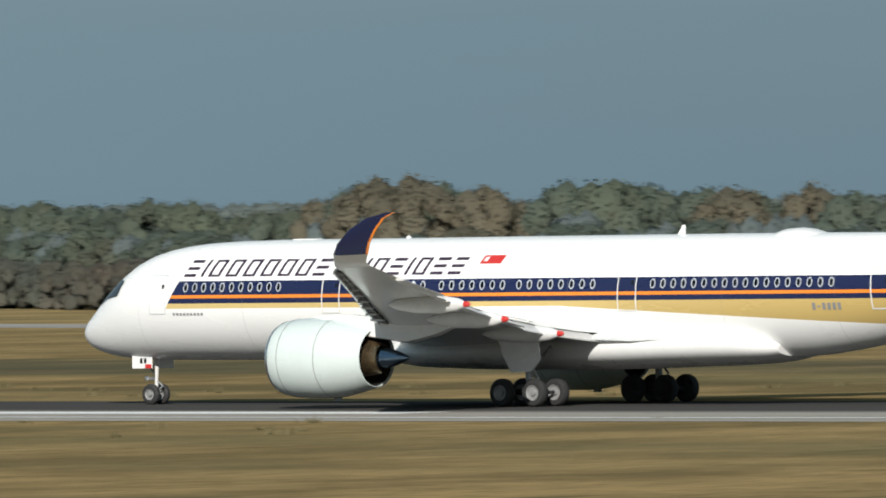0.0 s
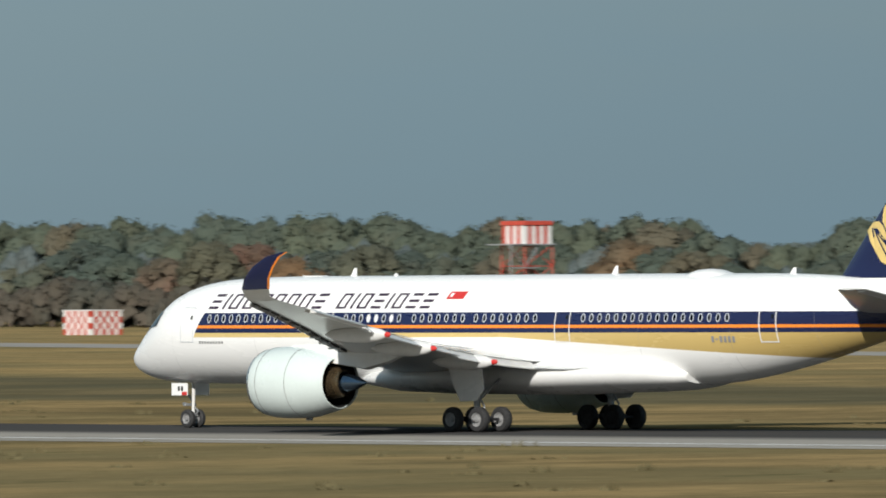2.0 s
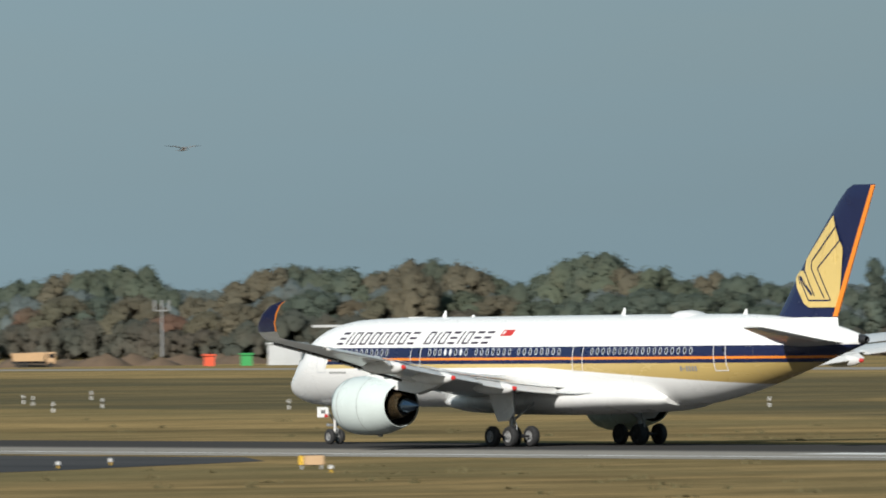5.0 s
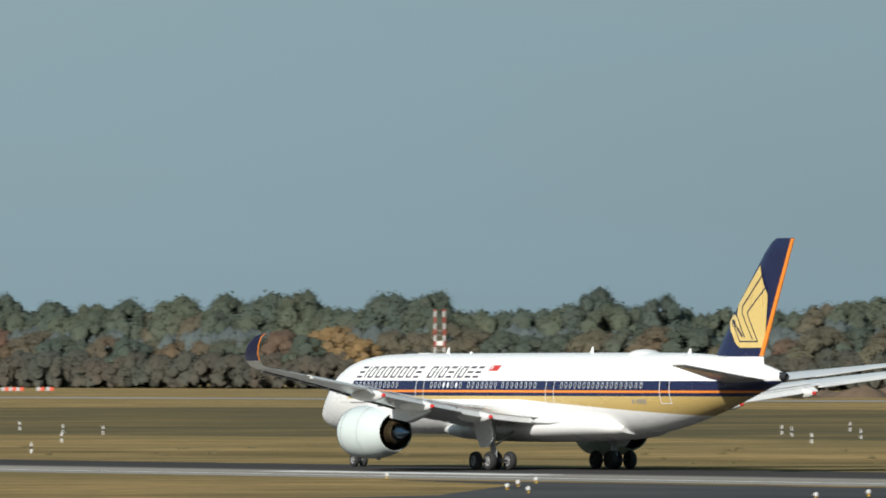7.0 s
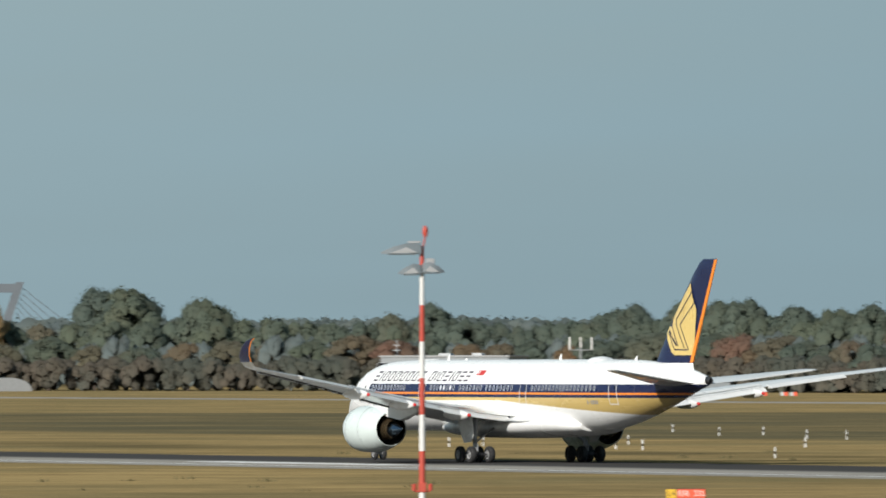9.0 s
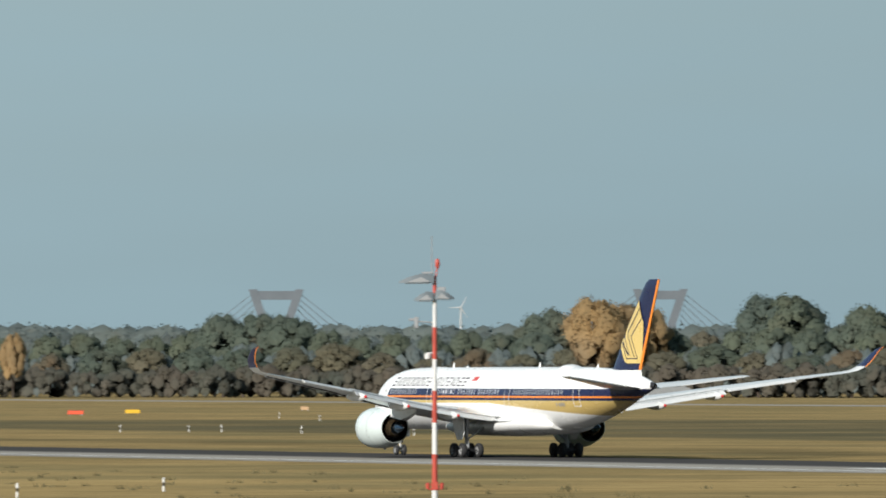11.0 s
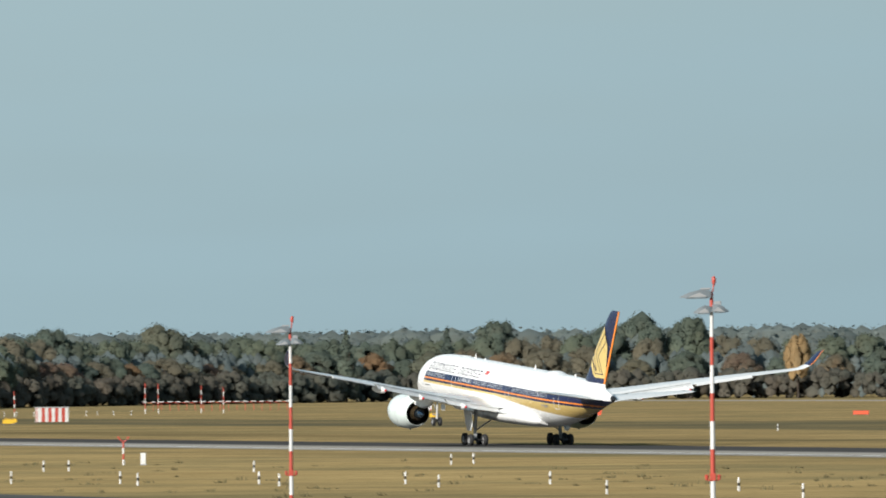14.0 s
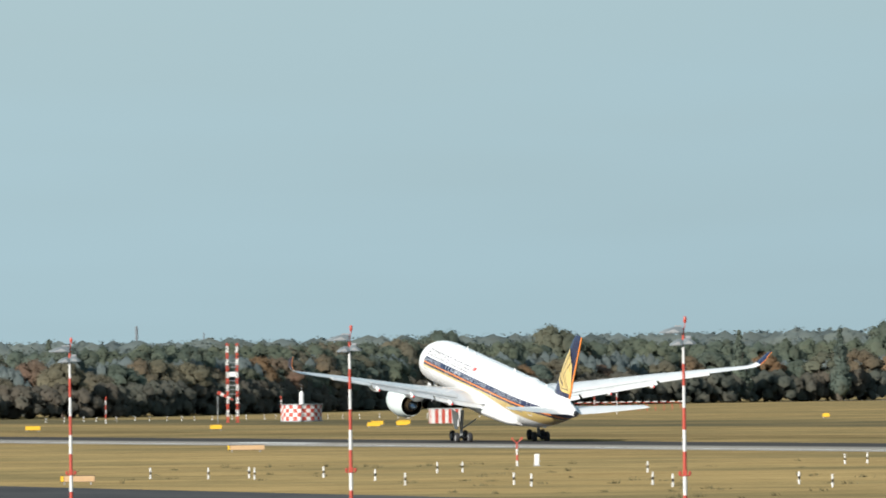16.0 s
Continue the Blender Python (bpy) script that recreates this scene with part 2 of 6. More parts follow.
        m.l.new(mx.outputs[0], m.n["Material Output"].inputs[0])
        return m.m

    M["leaf_green"] = leaf("dark_foliage", [(0.133, 0.164, 0.126), (0.153, 0.178, 0.124), (0.121, 0.155, 0.130), (0.173, 0.178, 0.126), (0.135, 0.168, 0.133)])
    M["leaf_autumn"] = leaf("autumn_foliage", [(0.245, 0.180, 0.115), (0.205, 0.185, 0.122), (0.30, 0.185, 0.10), (0.185, 0.180, 0.122), (0.27, 0.16, 0.115), (0.20, 0.178, 0.125)])
    M["leaf_yellow"] = leaf("yellow_foliage", [(0.42, 0.29, 0.15), (0.36, 0.26, 0.15), (0.45, 0.30, 0.14)])
    M["leaf_shrub"] = leaf("shrub_foliage", [(0.128, 0.130, 0.105), (0.150, 0.138, 0.106), (0.120, 0.130, 0.104), (0.160, 0.136, 0.106), (0.124, 0.134, 0.110)])
    # pale blue-grey greens: distance haze mixed into the leaf colour
    M["leaf_hazed"] = leaf("hazed_foliage", [(0.200, 0.240, 0.225), (0.215, 0.250, 0.230), (0.205, 0.245, 0.240)])


materials()


# ---- mesh helpers ----
class Shape:
    """Collects vertices and faces; turned into one mesh."""

    def __init__(self):
        self.v, self.f, self.mi = [], [], []

    def add(self, verts, faces, mi=0):
        o = len(self.v)
        self.v += [tuple(p) for p in verts]
        self.f += [tuple(i + o for i in q) for q in faces]
        self.mi += [mi] * len(faces)
        return self

    def box(self, cx, cy, cz, sx, sy, sz, m=None, mi=0, bevel=0.0):
        bm = bmesh.new()
        bmesh.ops.create_cube(bm, size=1.0)
        bmesh.ops.scale(bm, vec=(sx, sy, sz), verts=bm.verts)
        if bevel:
            bmesh.ops.bevel(bm, geom=bm.edges[:], offset=bevel, segments=1, affect="EDGES")
        bm.verts.index_update()
        t = (m or Matrix()) @ Matrix.Translation((cx, cy, cz))
        self.add([t @ v.co for v in bm.verts], [[v.index for v in f.verts] for f in bm.faces], mi)
        bm.free()
        return self

    def loft(self, rings, cap=True, closed=True, mi=0):
        n = len(rings[0])
        vs = [p for r in rings for p in r]
        fs = []
        for a in range(len(rings) - 1):
            for i in range(n if closed else n - 1):
                j = (i + 1) % n
                fs.append((a * n + i, a * n + j, (a + 1) * n + j, (a + 1) * n + i))
        if cap:
            fs.append(tuple(range(n - 1, -1, -1)))
            fs.append(tuple((len(rings) - 1) * n + i for i in range(n)))
        return self.add(vs, fs, mi)

    def tube(self, a, b, r0, r1=None, n=10, mi=0):
        a, b = Vector(a), Vector(b)
        r1 = r0 if r1 is None else r1
        q = (b - a).to_track_quat("Z", "Y")
        rings = [[p + q @ Vector((r * math.cos(t), r * math.sin(t), 0)) for t in [2 * math.pi * i / n for i in range(n)]] for p, r in ((a, r0), (b, r1))]
        return self.loft(rings, mi=mi)

    def spin(self, profile, origin, axis="x", n=32, mi=0, squash=1.0):
        """profile: (along, radius) pairs turned round an axis through origin."""
        o = Vector(origin)
        rings = []
        for s, r in profile:
            ring = []
            for i in range(n):
                t = 2 * math.pi * i / n
                c, d = r * math.cos(t), r * math.sin(t) * squash
                ring.append(o + (Vector((s, c, d)) if axis == "x" else Vector((c, s, d)) if axis == "y" else Vector((c, d, s))))
            rings.append(ring)
        return self.loft(rings, cap=False, mi=mi)

    def mesh(self, name, mats, smooth=None):
        me = bpy.data.meshes.new(name)
        me.from_pydata(self.v, [], self.f)
        for k in mats:
            me.materials.append(k)
        me.polygons.foreach_set("material_index", self.mi)
        me.validate()
        bm = bmesh.new()
        bm.from_mesh(me)
        if smooth is not None:
            bmesh.ops.remove_doubles(bm, verts=bm.verts, dist=0.0005)
            bmesh.ops.recalc_face_normals(bm, faces=bm.faces)
            for f in bm.faces:
                f.smooth = True
            lim = radians(smooth)
            for e in bm.edges:
                e.smooth = len(e.link_faces) == 2 and e.calc_face_angle(0) < lim
        bm.to_mesh(me)
        bm.free()
        return me


def part(name, shape, mat, parent, label="", smooth=35):
    mats = mat if isinstance(mat, (list, tuple)) else [mat]
    me = shape if isinstance(shape, bpy.types.Mesh) else shape.mesh(name, mats, smooth)
    ob = new(name, me)
    ob.parent = parent
    if label:
        tagged(ob, label)
    return ob


def thing(name, label, category, m=None, group="", kind=""):
    ob = new(name)
    ob.empty_display_size = 0.5
    ob.matrix_world = m or Matrix()
    return tagged(ob, label, category, group, kind)


def solid(name, shape, mat, label, category, m=None, group="", kind="", smooth=35):
    mats = mat if isinstance(mat, (list, tuple)) else [mat]
    ob = new(name, shape if isinstance(shape, bpy.types.Mesh) else shape.mesh(name, mats, smooth))
    if m:
        ob.matrix_world = m
    return tagged(ob, label, category, group, kind)


def at(az, dist, z=0.0):
    """A place by its bearing from the eye and distance over ground."""
    a = radians(az)
    return Vector((-math.sin(a) * dist, math.cos(a) * dist, z))


def facing(az, dist, z=0.0, turn=0.0):
    """A pose there whose -y looks back at the eye."""
    p = at(az, dist, z)
    return pose(p.x, p.y, p.z, 0, 0, az + turn)


# ---- ground ----
def strip_mesh(pts0, pts1, z):
    s = Shape()
    vs = [(x, y, z) for x, y in pts0] + [(x, y, z) for x, y in pts1]
    n = len(pts0)
    s.add(vs, [(i, i + 1, n + i + 1, n + i) for i in range(n - 1)])
    return s


def ground():
    s = Shape()
    xs = [-6000, -3500, -2600, -2000, -1400, -900, -400, 400, 3000, 6000]
    ys = [-6000, -1500, 0, 250, 500, 800, 1200, 2000, 3500, 6000]
    vs = [(x, y, 0) for x in xs for y in ys]
    n = len(ys)
    s.add(vs, [(i * n + j, (i + 1) * n + j, (i + 1) * n + j + 1, i * n + j + 1) for i in range(len(xs) - 1) for j in range(n - 1)])
    solid("ground", s, MAT["grass"], "dry autumn airfield grass in mown strips", "grass", kind="structure", smooth=None)
    run = strip_mesh([(-3000, 384), (-620, 384), (600, 384)], [(-3000, 429), (-620, 429), (600, 429)], 0.02)
    solid("runway", run, MAT["runway"], "grey concrete runway with dark rubber marks", "runway", kind="structure", smooth=None)
    far = strip_mesh([(-3000, 1030), (-1500, 1030), (-1150, 960), (-660, 770), (-300, 700)], [(-3000, 1062), (-1500, 1062), (-1150, 992), (-660, 792), (-300, 722)], 0.02)
    solid("runway_far", far, MAT["concrete"], "pale second runway far behind the grass", "runway", kind="structure", smooth=None)
    tw = strip_mesh([(-1900, 180), (-860, 180), (-560, 180), (400, 180)], [(-1900, 228), (-860, 228), (-560, 228), (400, 228)], 0.02)
    solid("taxiway", tw, MAT["asphalt"], "dark asphalt taxiway along the grass", "taxiway", kind="structure", smooth=None)
    ex = strip_mesh([(-562, 380), (-545, 370), (-525, 340), (-505, 300), (-480, 228.5)], [(-640, 380), (-608, 372), (-565, 340), (-545, 300), (-530, 228.5)], 0.016)
    solid("taxiway_exit", ex, MAT["asphalt"], "dark asphalt taxiway joining the runway", "taxiway", kind="structure", smooth=None)
    # painted lines
    z = 0.03
    s = Shape()

    def rect(x0, x1, y0, y1):
        s.add([(x0, y0, z), (x1, y0, z), (x1, y1, z), (x0, y1, z)], [(0, 1, 2, 3)])
    for x0 in range(-2900, 500, 100):
        rect(x0, x0 + 99.5, 391.0, 392.0)
    for x0 in (-360, -530, -690, -830, -1390, -1560):
        rect(x0, x0 + 38, 399, 403.5)
    solid("runway_marking", s, MAT["line"], "worn white runway paint lines", "road marking", kind="structure", smooth=None)


ground()


# ---- the airliner ----
# Local space: origin on the ground between the main wheels, -x towards the nose, -y the side the camera sees.
def curve_at(pts, x):
    """Smooth interpolation through (x, value) pairs."""
    if x <= pts[0][0]:
        return pts[0][1]
    for i in range(len(pts) - 1):
        if x <= pts[i + 1][0]:
            (x1, v1), (x2, v2) = pts[i], pts[i + 1]
            x0, v0 = pts[i - 1] if i else (2 * x1 - x2, 2 * v1 - v2)
            x3, v3 = pts[i + 2] if i + 2 < len(pts) else (2 * x2 - x1, 2 * v2 - v1)
            h = x2 - x1
            m1, m2 = (v2 - v0) / (x2 - x0) * h, (v3 - v1) / (x3 - x1) * h
            if i == 0:
                m1 = (v2 - v1) * 1.6
            t = (x - x1) / h
            return (2 * t ** 3 - 3 * t * t + 1) * v1 + (t ** 3 - 2 * t * t + t) * m1 + (-2 * t ** 3 + 3 * t * t) * v2 + (t ** 3 - t * t) * m2
    return pts[-1][1]


NOSE = -33.15
TOP = [(NOSE, 3.98), (-32.9, 4.50), (-32.1, 5.28), (-30.8, 6.42), (-29.4, 7.45), (-28, 8.06), (-26, 8.46), (-24, 8.63), (-20, 8.73), (-14, 8.74), (18, 8.74), (24, 8.52), (28, 8.12), (30.5, 7.62), (31.8, 7.28)]
BOT = [(NOSE, 3.98), (-32.85, 3.46), (-31.95, 3.02), (-30.4, 2.74), (-28, 2.64), (-24, 2.6), (6, 2.6), (11, 2.6), (15, 2.8), (20.3, 3.68), (25.4, 4.9), (27.7, 5.52), (29.5, 6.02), (31.8, 6.6)]
WID = [(NOSE, 0.0), (-32.85, 0.72), (-31.95, 1.28), (-30.3, 1.95), (-28.4, 2.5), (-26, 2.82), (-23, 2.97), (-20, 2.98), (11, 2.98), (15, 2.86), (20, 2.4), (25, 1.6), (29, 0.85), (31.8, 0.36)]


def body_y(x, z, out=0.0):
    """Half width of the fuselage at a station and height."""
    t, b, w = curve_at(TOP, x), curve_at(BOT, x), curve_at(WID, x)
    c, h = (t + b) / 2, (t - b) / 2
    q = max(0.0, 1 - ((z - c) / h) ** 2)
    return w * math.sqrt(q) + out


def decal(quad, side=-1, out=0.012, nx=2, nz=3):
    """A patch laid on the fuselage: quad is four (x, z) corners in turn."""
    s = Shape()
    (a, b, c, d) = [Vector(p) for p in quad]
    vs = []
    for j in range(nz + 1):
        for i in range(nx + 1):
            u, v = i / nx, j / nz
            p = (a * (1 - u) + b * u) * (1 - v) + (d * (1 - u) + c * u) * v
            vs.append((p.x, side * body_y(p.x, p.y, out), p.y))
    s.add(vs, [(j * (nx + 1) + i, j * (nx + 1) + i + 1, (j + 1) * (nx + 1) + i + 1, (j + 1) * (nx + 1) + i) for j in range(nz) for i in range(nx)])
    return s


def foil(le, te, z, thick, n=9):
    """A wing section ring from leading to trailing edge."""
    c = te - le
    up, lo = [], []
    for i in range(n):
        t = (1 - math.cos(math.pi * i / (n - 1))) / 2
        y = 5 * thick * c * (0.2969 * math.sqrt(t) - 0.126 * t - 0.3516 * t * t + 0.2843 * t ** 3 - 0.1015 * t ** 4)
        camber = 0.015 * c * math.sin(math.pi * t)
        up.append((le + c * t, z + camber + y))
        lo.append((le + c * t, z + camber - y))
    return up + lo[::-1][1:-1]


WING = [(2.4, -10.6, 2.2, 3.9, 0.13), (4.5, -9.3, 2.35, 4.05, 0.125), (7.5, -7.3, 2.5, 4.4, 0.115), (10.8, -5.0, 2.75, 4.9, 0.11), (15, -2.1, 4.1, 5.6, 0.105), (20, 1.35, 6.0, 6.45, 0.10), (25, 4.8, 8.1, 7.2, 0.10), (30, 8.3, 10.5, 7.9, 0.10)]
TIPS = [(30.02, 8.32, 10.5, 7.905, 0.0, 0.10), (30.9, 9.0, 10.95, 8.1, 18, 0.09), (31.55, 9.5, 11.6, 8.5, 42, 0.085), (31.95, 10.1, 12.05, 9.02, 60, 0.08), (32.2, 11.0, 12.65, 9.65, 72, 0.075), (32.35, 12.2, 13.3, 10.2, 78, 0.07), (32.4, 13.5, 13.95, 10.45, 80, 0.06)]


WING = [(y * 1.018 if y > 12 else y, *q) for y, *q in WING]
TIPS = [(y * 1.018, *q) for y, *q in TIPS]


def wing_at(y):
    for a, b in zip(WING, WING[1:]):
        if y <= b[0]:
            t = (y - a[0]) / (b[0] - a[0])
            return [p + (q - p) * t for p, q in zip(a, b)]
    return list(WING[-1])


def build_wing(jet, side):
    s = Shape()
    rings = []
    for y0, le, te, z, th in WING:
        rings.append([(x, side * y0, zz) for x, zz in foil(le, te, z, th)])
    s.loft(rings)
    wing = part("wing", s, MAT["wing"], jet, "long swept grey composite wing")
    # leading edge slat, a brighter strip
    sl = Shape()
    rings = []
    for y0 in (4.6, 7.5, 10.8, 15, 20, 25, 29.6):
        _, le, te, z, th = wing_at(y0)
        c = te - le
        r = [(le - 0.06 - 0.012 * c, z - 0.06), (le + 0.012 * c, z + 0.035 * c + 0.02), (le + 0.07 * c, z + 0.062 * c + 0.025), (le + 0.07 * c, z + 0.052 * c), (le + 0.02 * c, z - 0.02 * c - 0.03)]
        rings.append([(x - 0.2, side * y0, zz - 0.14) for x, zz in r])
    sl.loft(rings)
    part("slat", sl, MAT["metal"], wing, "bright leading edge slat")
    # solid black strip as the slot's shade behind the lowered slat, with its track ribs
    gap = Shape()
    rings = []
    for y0 in (11.5, 15, 20, 25, 29.4):
        _, le, te, z, th = wing_at(y0)
        c = te - le
        rings.append([(le + 0.0 * c, side * y0, z - 0.03 * c - 0.03), (le + 0.085 * c, side * y0, z - 0.045 * c - 0.05), (le + 0.085 * c, side * y0, z - 0.035 * c), (le + 0.0 * c, side * y0, z - 0.01 * c)])
    part("slat_slot", gap.loft(rings), MAT["black"], wing, "black strip for the shaded slot behind the slat")
    for k in range(9):
        y0 = 13 + k * 1.95
        _, le, te, z, th = wing_at(y0)
        c = te - le
        part("slat_track", Shape().box(le + 0.03 * c, side * y0, z - 0.045 * c - 0.03, 0.12 * c, 0.16, 0.10), MAT["metal"], wing)
    # flaps and aileron, slightly lowered
    for y0, y1, drop, nm in ((3.3, 9.9, 0.45, "flap"), (10.2, 19.6, 0.35, "flap"), (20.0, 26.0, 0.12, "aileron")):
        f = Shape()
        rings = []
        for k in range(4):
            y = y0 + (y1 - y0) * k / 3
            _, le, te, z, th = wing_at(y)
            ch = (0.17 * (te - le) + 0.35) * (0.62 if y0 < 5 else 1.0)
            r = [(te - ch * 0.55, z + 0.10), (te - ch * 0.15, z + 0.12 - drop * 0.2), (te + ch * 0.52, z - drop), (te + ch * 0.5, z - drop - 0.05), (te - ch * 0.15, z - 0.14 - drop * 0.3), (te - ch * 0.5, z - 0.08)]
            rings.append([(x, side * y, zz) for x, zz in r])
        f.loft(rings)
        part(nm, f, MAT["flap"], wing, "pale grey lowered flap" if nm == "flap" else "")
    # spoiler joints: thin raised panels on top
    for k in range(6):
        y0 = 6.3 + k * 2.25
        q = Shape()
        vs = []
        for y in (y0, y0 + 2.12):
            _, le, te, z, th = wing_at(y)
            c = te - le
            vs += [(te - 0.24 * c, side * y, z + 0.052 * c), (te - 0.10 * c, side * y, z + 0.03 * c)]
        vs = vs + [(x, y, z + 0.02) for x, y, z in vs]
        q.add(vs, [(0, 1, 3, 2), (4, 6, 7, 5), (0, 4, 5, 1), (2, 3, 7, 6), (0, 2, 6, 4), (1, 5, 7, 3)])
        part("spoiler", q, MAT["flap"], wing)
    # canoe fairings under the trailing edge with red tips
    for y in (7.9, 13.6, 18.9):
        _, le, te, z, th = wing_at(y)
        f = Shape()
        prof = [(-3.4, 0.02), (-2.8, 0.2), (-1.6, 0.34), (-0.2, 0.36), (0.9, 0.25), (1.35, 0.12)]
        f.spin(prof, (te, side * y, z - 0.42), "x", 14, squash=1.25)
        fair = part("flap_fairing", f, MAT["flap"], wing)
        t = Shape().spin([(1.33, 0.125), (1.6, 0.10), (1.72, 0.01)], (te, side * y, z - 0.42), "x", 12, squash=1.25)
        part("fairing_tip", t, MAT["red"], fair, "red fairing tip")
    # curved winglet
    wl_ = Shape()
    rings, edge = [], []
    for y0, le, te, z, cant, th in TIPS:
        ca, sa = math.cos(radians(cant)), math.sin(radians(cant))
        rings.append([(x, side * (y0 - (zz - z) * sa), z + (zz - z) * ca) for x, zz in foil(le, te, z, th)])
        c = te - le
        w = min(0.12, 0.3 * c)
        edge.append([(te - w, side * (y0 + 0.03 * sa), z - 0.03 * ca), (te + 0.015, side * (y0 + 0.02 * sa), z - 0.02 * ca), (te + 0.015, side * (y0 - 0.02 * sa), z + 0.02 * ca), (te - w, side * (y0 - 0.03 * sa), z + 0.03 * ca)])
    wl_.loft(rings[2:])
    tip = part("winglet", wl_, MAT["navy"], wing, "navy blue curved winglet")
    part("winglet_root", Shape().loft(rings[:3]), MAT["wing"], wing)
    part("winglet_edge", Shape().loft(edge[2:]), MAT["orange"], tip, "orange trailing edge stripe")
    # navigation light
    part("wing_light", Shape().spin([(-0.16, 0.0), (-0.1, 0.05), (0, 0.07), (0.1, 0.05), (0.14, 0.0)], (8.45, side * 30.4, 7.95), "x", 10), MAT["glass"], wing)
    return wing


def build_engine(jet, side):
    o = (0, side * 10.5, 2.84)
    e = Shape()
    outer = [(-12.2, 1.52), (-12.55, 1.56), (-12.72, 1.64), (-12.68, 1.74), (-12.4, 1.84), (-11.8, 1.94), (-10.8, 1.995), (-9.4, 2.0), (-8.0, 1.92), (-6.6, 1.68), (-5.5, 1.45), (-5.48, 1.41), (-5.7, 1.40)]
    outer = [(-5.5 + (x + 5.5) * 0.80, r) for x, r in outer]
    e.spin(outer, o, "x", 48)
    eng = part("engine", e, MAT["nacelle"], jet, "big pale grey-white engine nacelle")
    part("inlet_lip", Shape().spin([(-10.94, 1.535), (-11.15, 1.57), (-11.295, 1.645), (-11.26, 1.75), (-11.04, 1.85)], o, "x", 48), MAT["metal"], eng, "polished metal inlet lip")
    part("fan", Shape().spin([(-10.0, 1.53), (-9.95, 0.45), (-10.7, 0.02)], o, "x", 24), MAT["dark_metal"], eng)
    part("inlet_duct", Shape().spin([(-10.9, 1.52), (-10.0, 1.54), (-7.0, 1.48)], o, "x", 32), MAT["grey_housing"], eng)
    part("bypass_duct", Shape().spin([(-5.62, 1.405), (-6.2, 1.42), (-7.4, 1.45), (-7.35, 0.6)], o, "x", 32), MAT["black"], eng, "dark bypass duct")
    part("core_cowl", Shape().spin([(-7.6, 0.95), (-6.4, 0.96), (-5.7, 0.86), (-5.05, 0.72), (-5.03, 0.67), (-5.3, 0.65)], o, "x", 32), MAT["hot_metal"], eng, "bronze heat-stained core cowl")
    part("exhaust_cone", Shape().spin([(-5.6, 0.56), (-4.9, 0.52), (-4.2, 0.36), (-3.6, 0.14), (-3.4, 0.02)], o, "x", 24), MAT["blue_metal"], eng, "blue-tinted exhaust cone")
    part("turbine_face", Shape().spin([(-5.28, 0.66), (-5.2, 0.3)], o, "x", 24), MAT["black"], eng)
    # joints round the cowling
    for sx, r in ((-10.35, 1.968), (-8.0, 1.975)):
        part("cowl_joint", Shape().spin([(sx - 0.02, r), (sx, r + 0.006), (sx + 0.02, r)], o, "x", 48), MAT["grey_housing"], eng)
    part("strake", Shape().add([(-9.9, side * 9.9, 4.70), (-8.6, side * 9.85, 4.68), (-8.7, side * 9.75, 5.0), (-9.9, side * 9.93, 4.72), (-8.6, side * 9.88, 4.70), (-8.7, side * 9.78, 5.0)], [(0, 1, 2), (5, 4, 3), (0, 2, 5, 3), (1, 4, 5, 2), (0, 3, 4, 1)]), MAT["nacelle"], eng)
    part("drain_mast", Shape().box(-8.0, side * 10.5, 0.84, 0.5, 0.06, 0.22), MAT["grey_housing"], eng)
    # pylon
    p = Shape()
    rings = []
    for x, zb, zt, w in ((-9.6, 4.6, 4.84, 0.1), (-8.8, 4.3, 4.95, 0.34), (-7, 4.0, 4.98, 0.42), (-5, 3.75, 4.85, 0.45), (-3.2, 3.55, 4.8, 0.42), (-1.4, 3.95, 4.75, 0.25), (-0.4, 4.35, 4.7, 0.08)):
        rings.append([(x, side * 10.5 - w, zb + 0.1), (x, side * 10.5 - w, zt), (x, side * 10.5 + w, zt), (x, side * 10.5 + w, zb + 0.1), (x, side * 10.5, zb)])
    part("pylon", p.loft(rings), MAT["white"], eng, "white engine pylon")
    return eng


def wheel_set(parent, x, y, r, w, side):
    s = Shape()
    prof = [(-w / 2 + 0.02, r * 0.56), (-w / 2, r * 0.72), (-w / 2 + 0.03, r * 0.9), (-w * 0.25, r), (w * 0.25, r), (w / 2 - 0.03, r * 0.9), (w / 2, r * 0.72), (w / 2 - 0.02, r * 0.56)]
    s.spin(prof, (x, y, r), "y", 28)
    wh = part("wheel", s, MAT["rubber"], parent, "black rubber tyre")
    h = Shape()
    inner = Shape()
    for k in (-1, 1):
        if k == -side and abs(y) > 2:
            # brake pack on the face turned to the leg
            inner.spin([(k * (w / 2 - 0.03), r * 0.57), (k * (w / 2 - 0.06), r * 0.5), (k * (w / 2 - 0.02), r * 0.42), (k * (w / 2), 0.01)], (x, y, r), "y", 20)
            continue
        h.spin([(k * (w / 2 - 0.03), r * 0.57), (k * (w / 2 - 0.05), r * 0.5), (k * (w / 2 - 0.12), r * 0.45), (k * (w / 2 - 0.13), r * 0.25), (k * (w / 2 - 0.02), r * 0.2), (k * (w / 2 - 0.01), 0.01)], (x, y, r), "y", 20)
    part("hub", h, [MAT["grey_housing"]], wh, "grey metal wheel hub")
    if abs(y) > 2:
        part("brake", inner, MAT["rubber"], wh, "dark brake pack")
    return wh


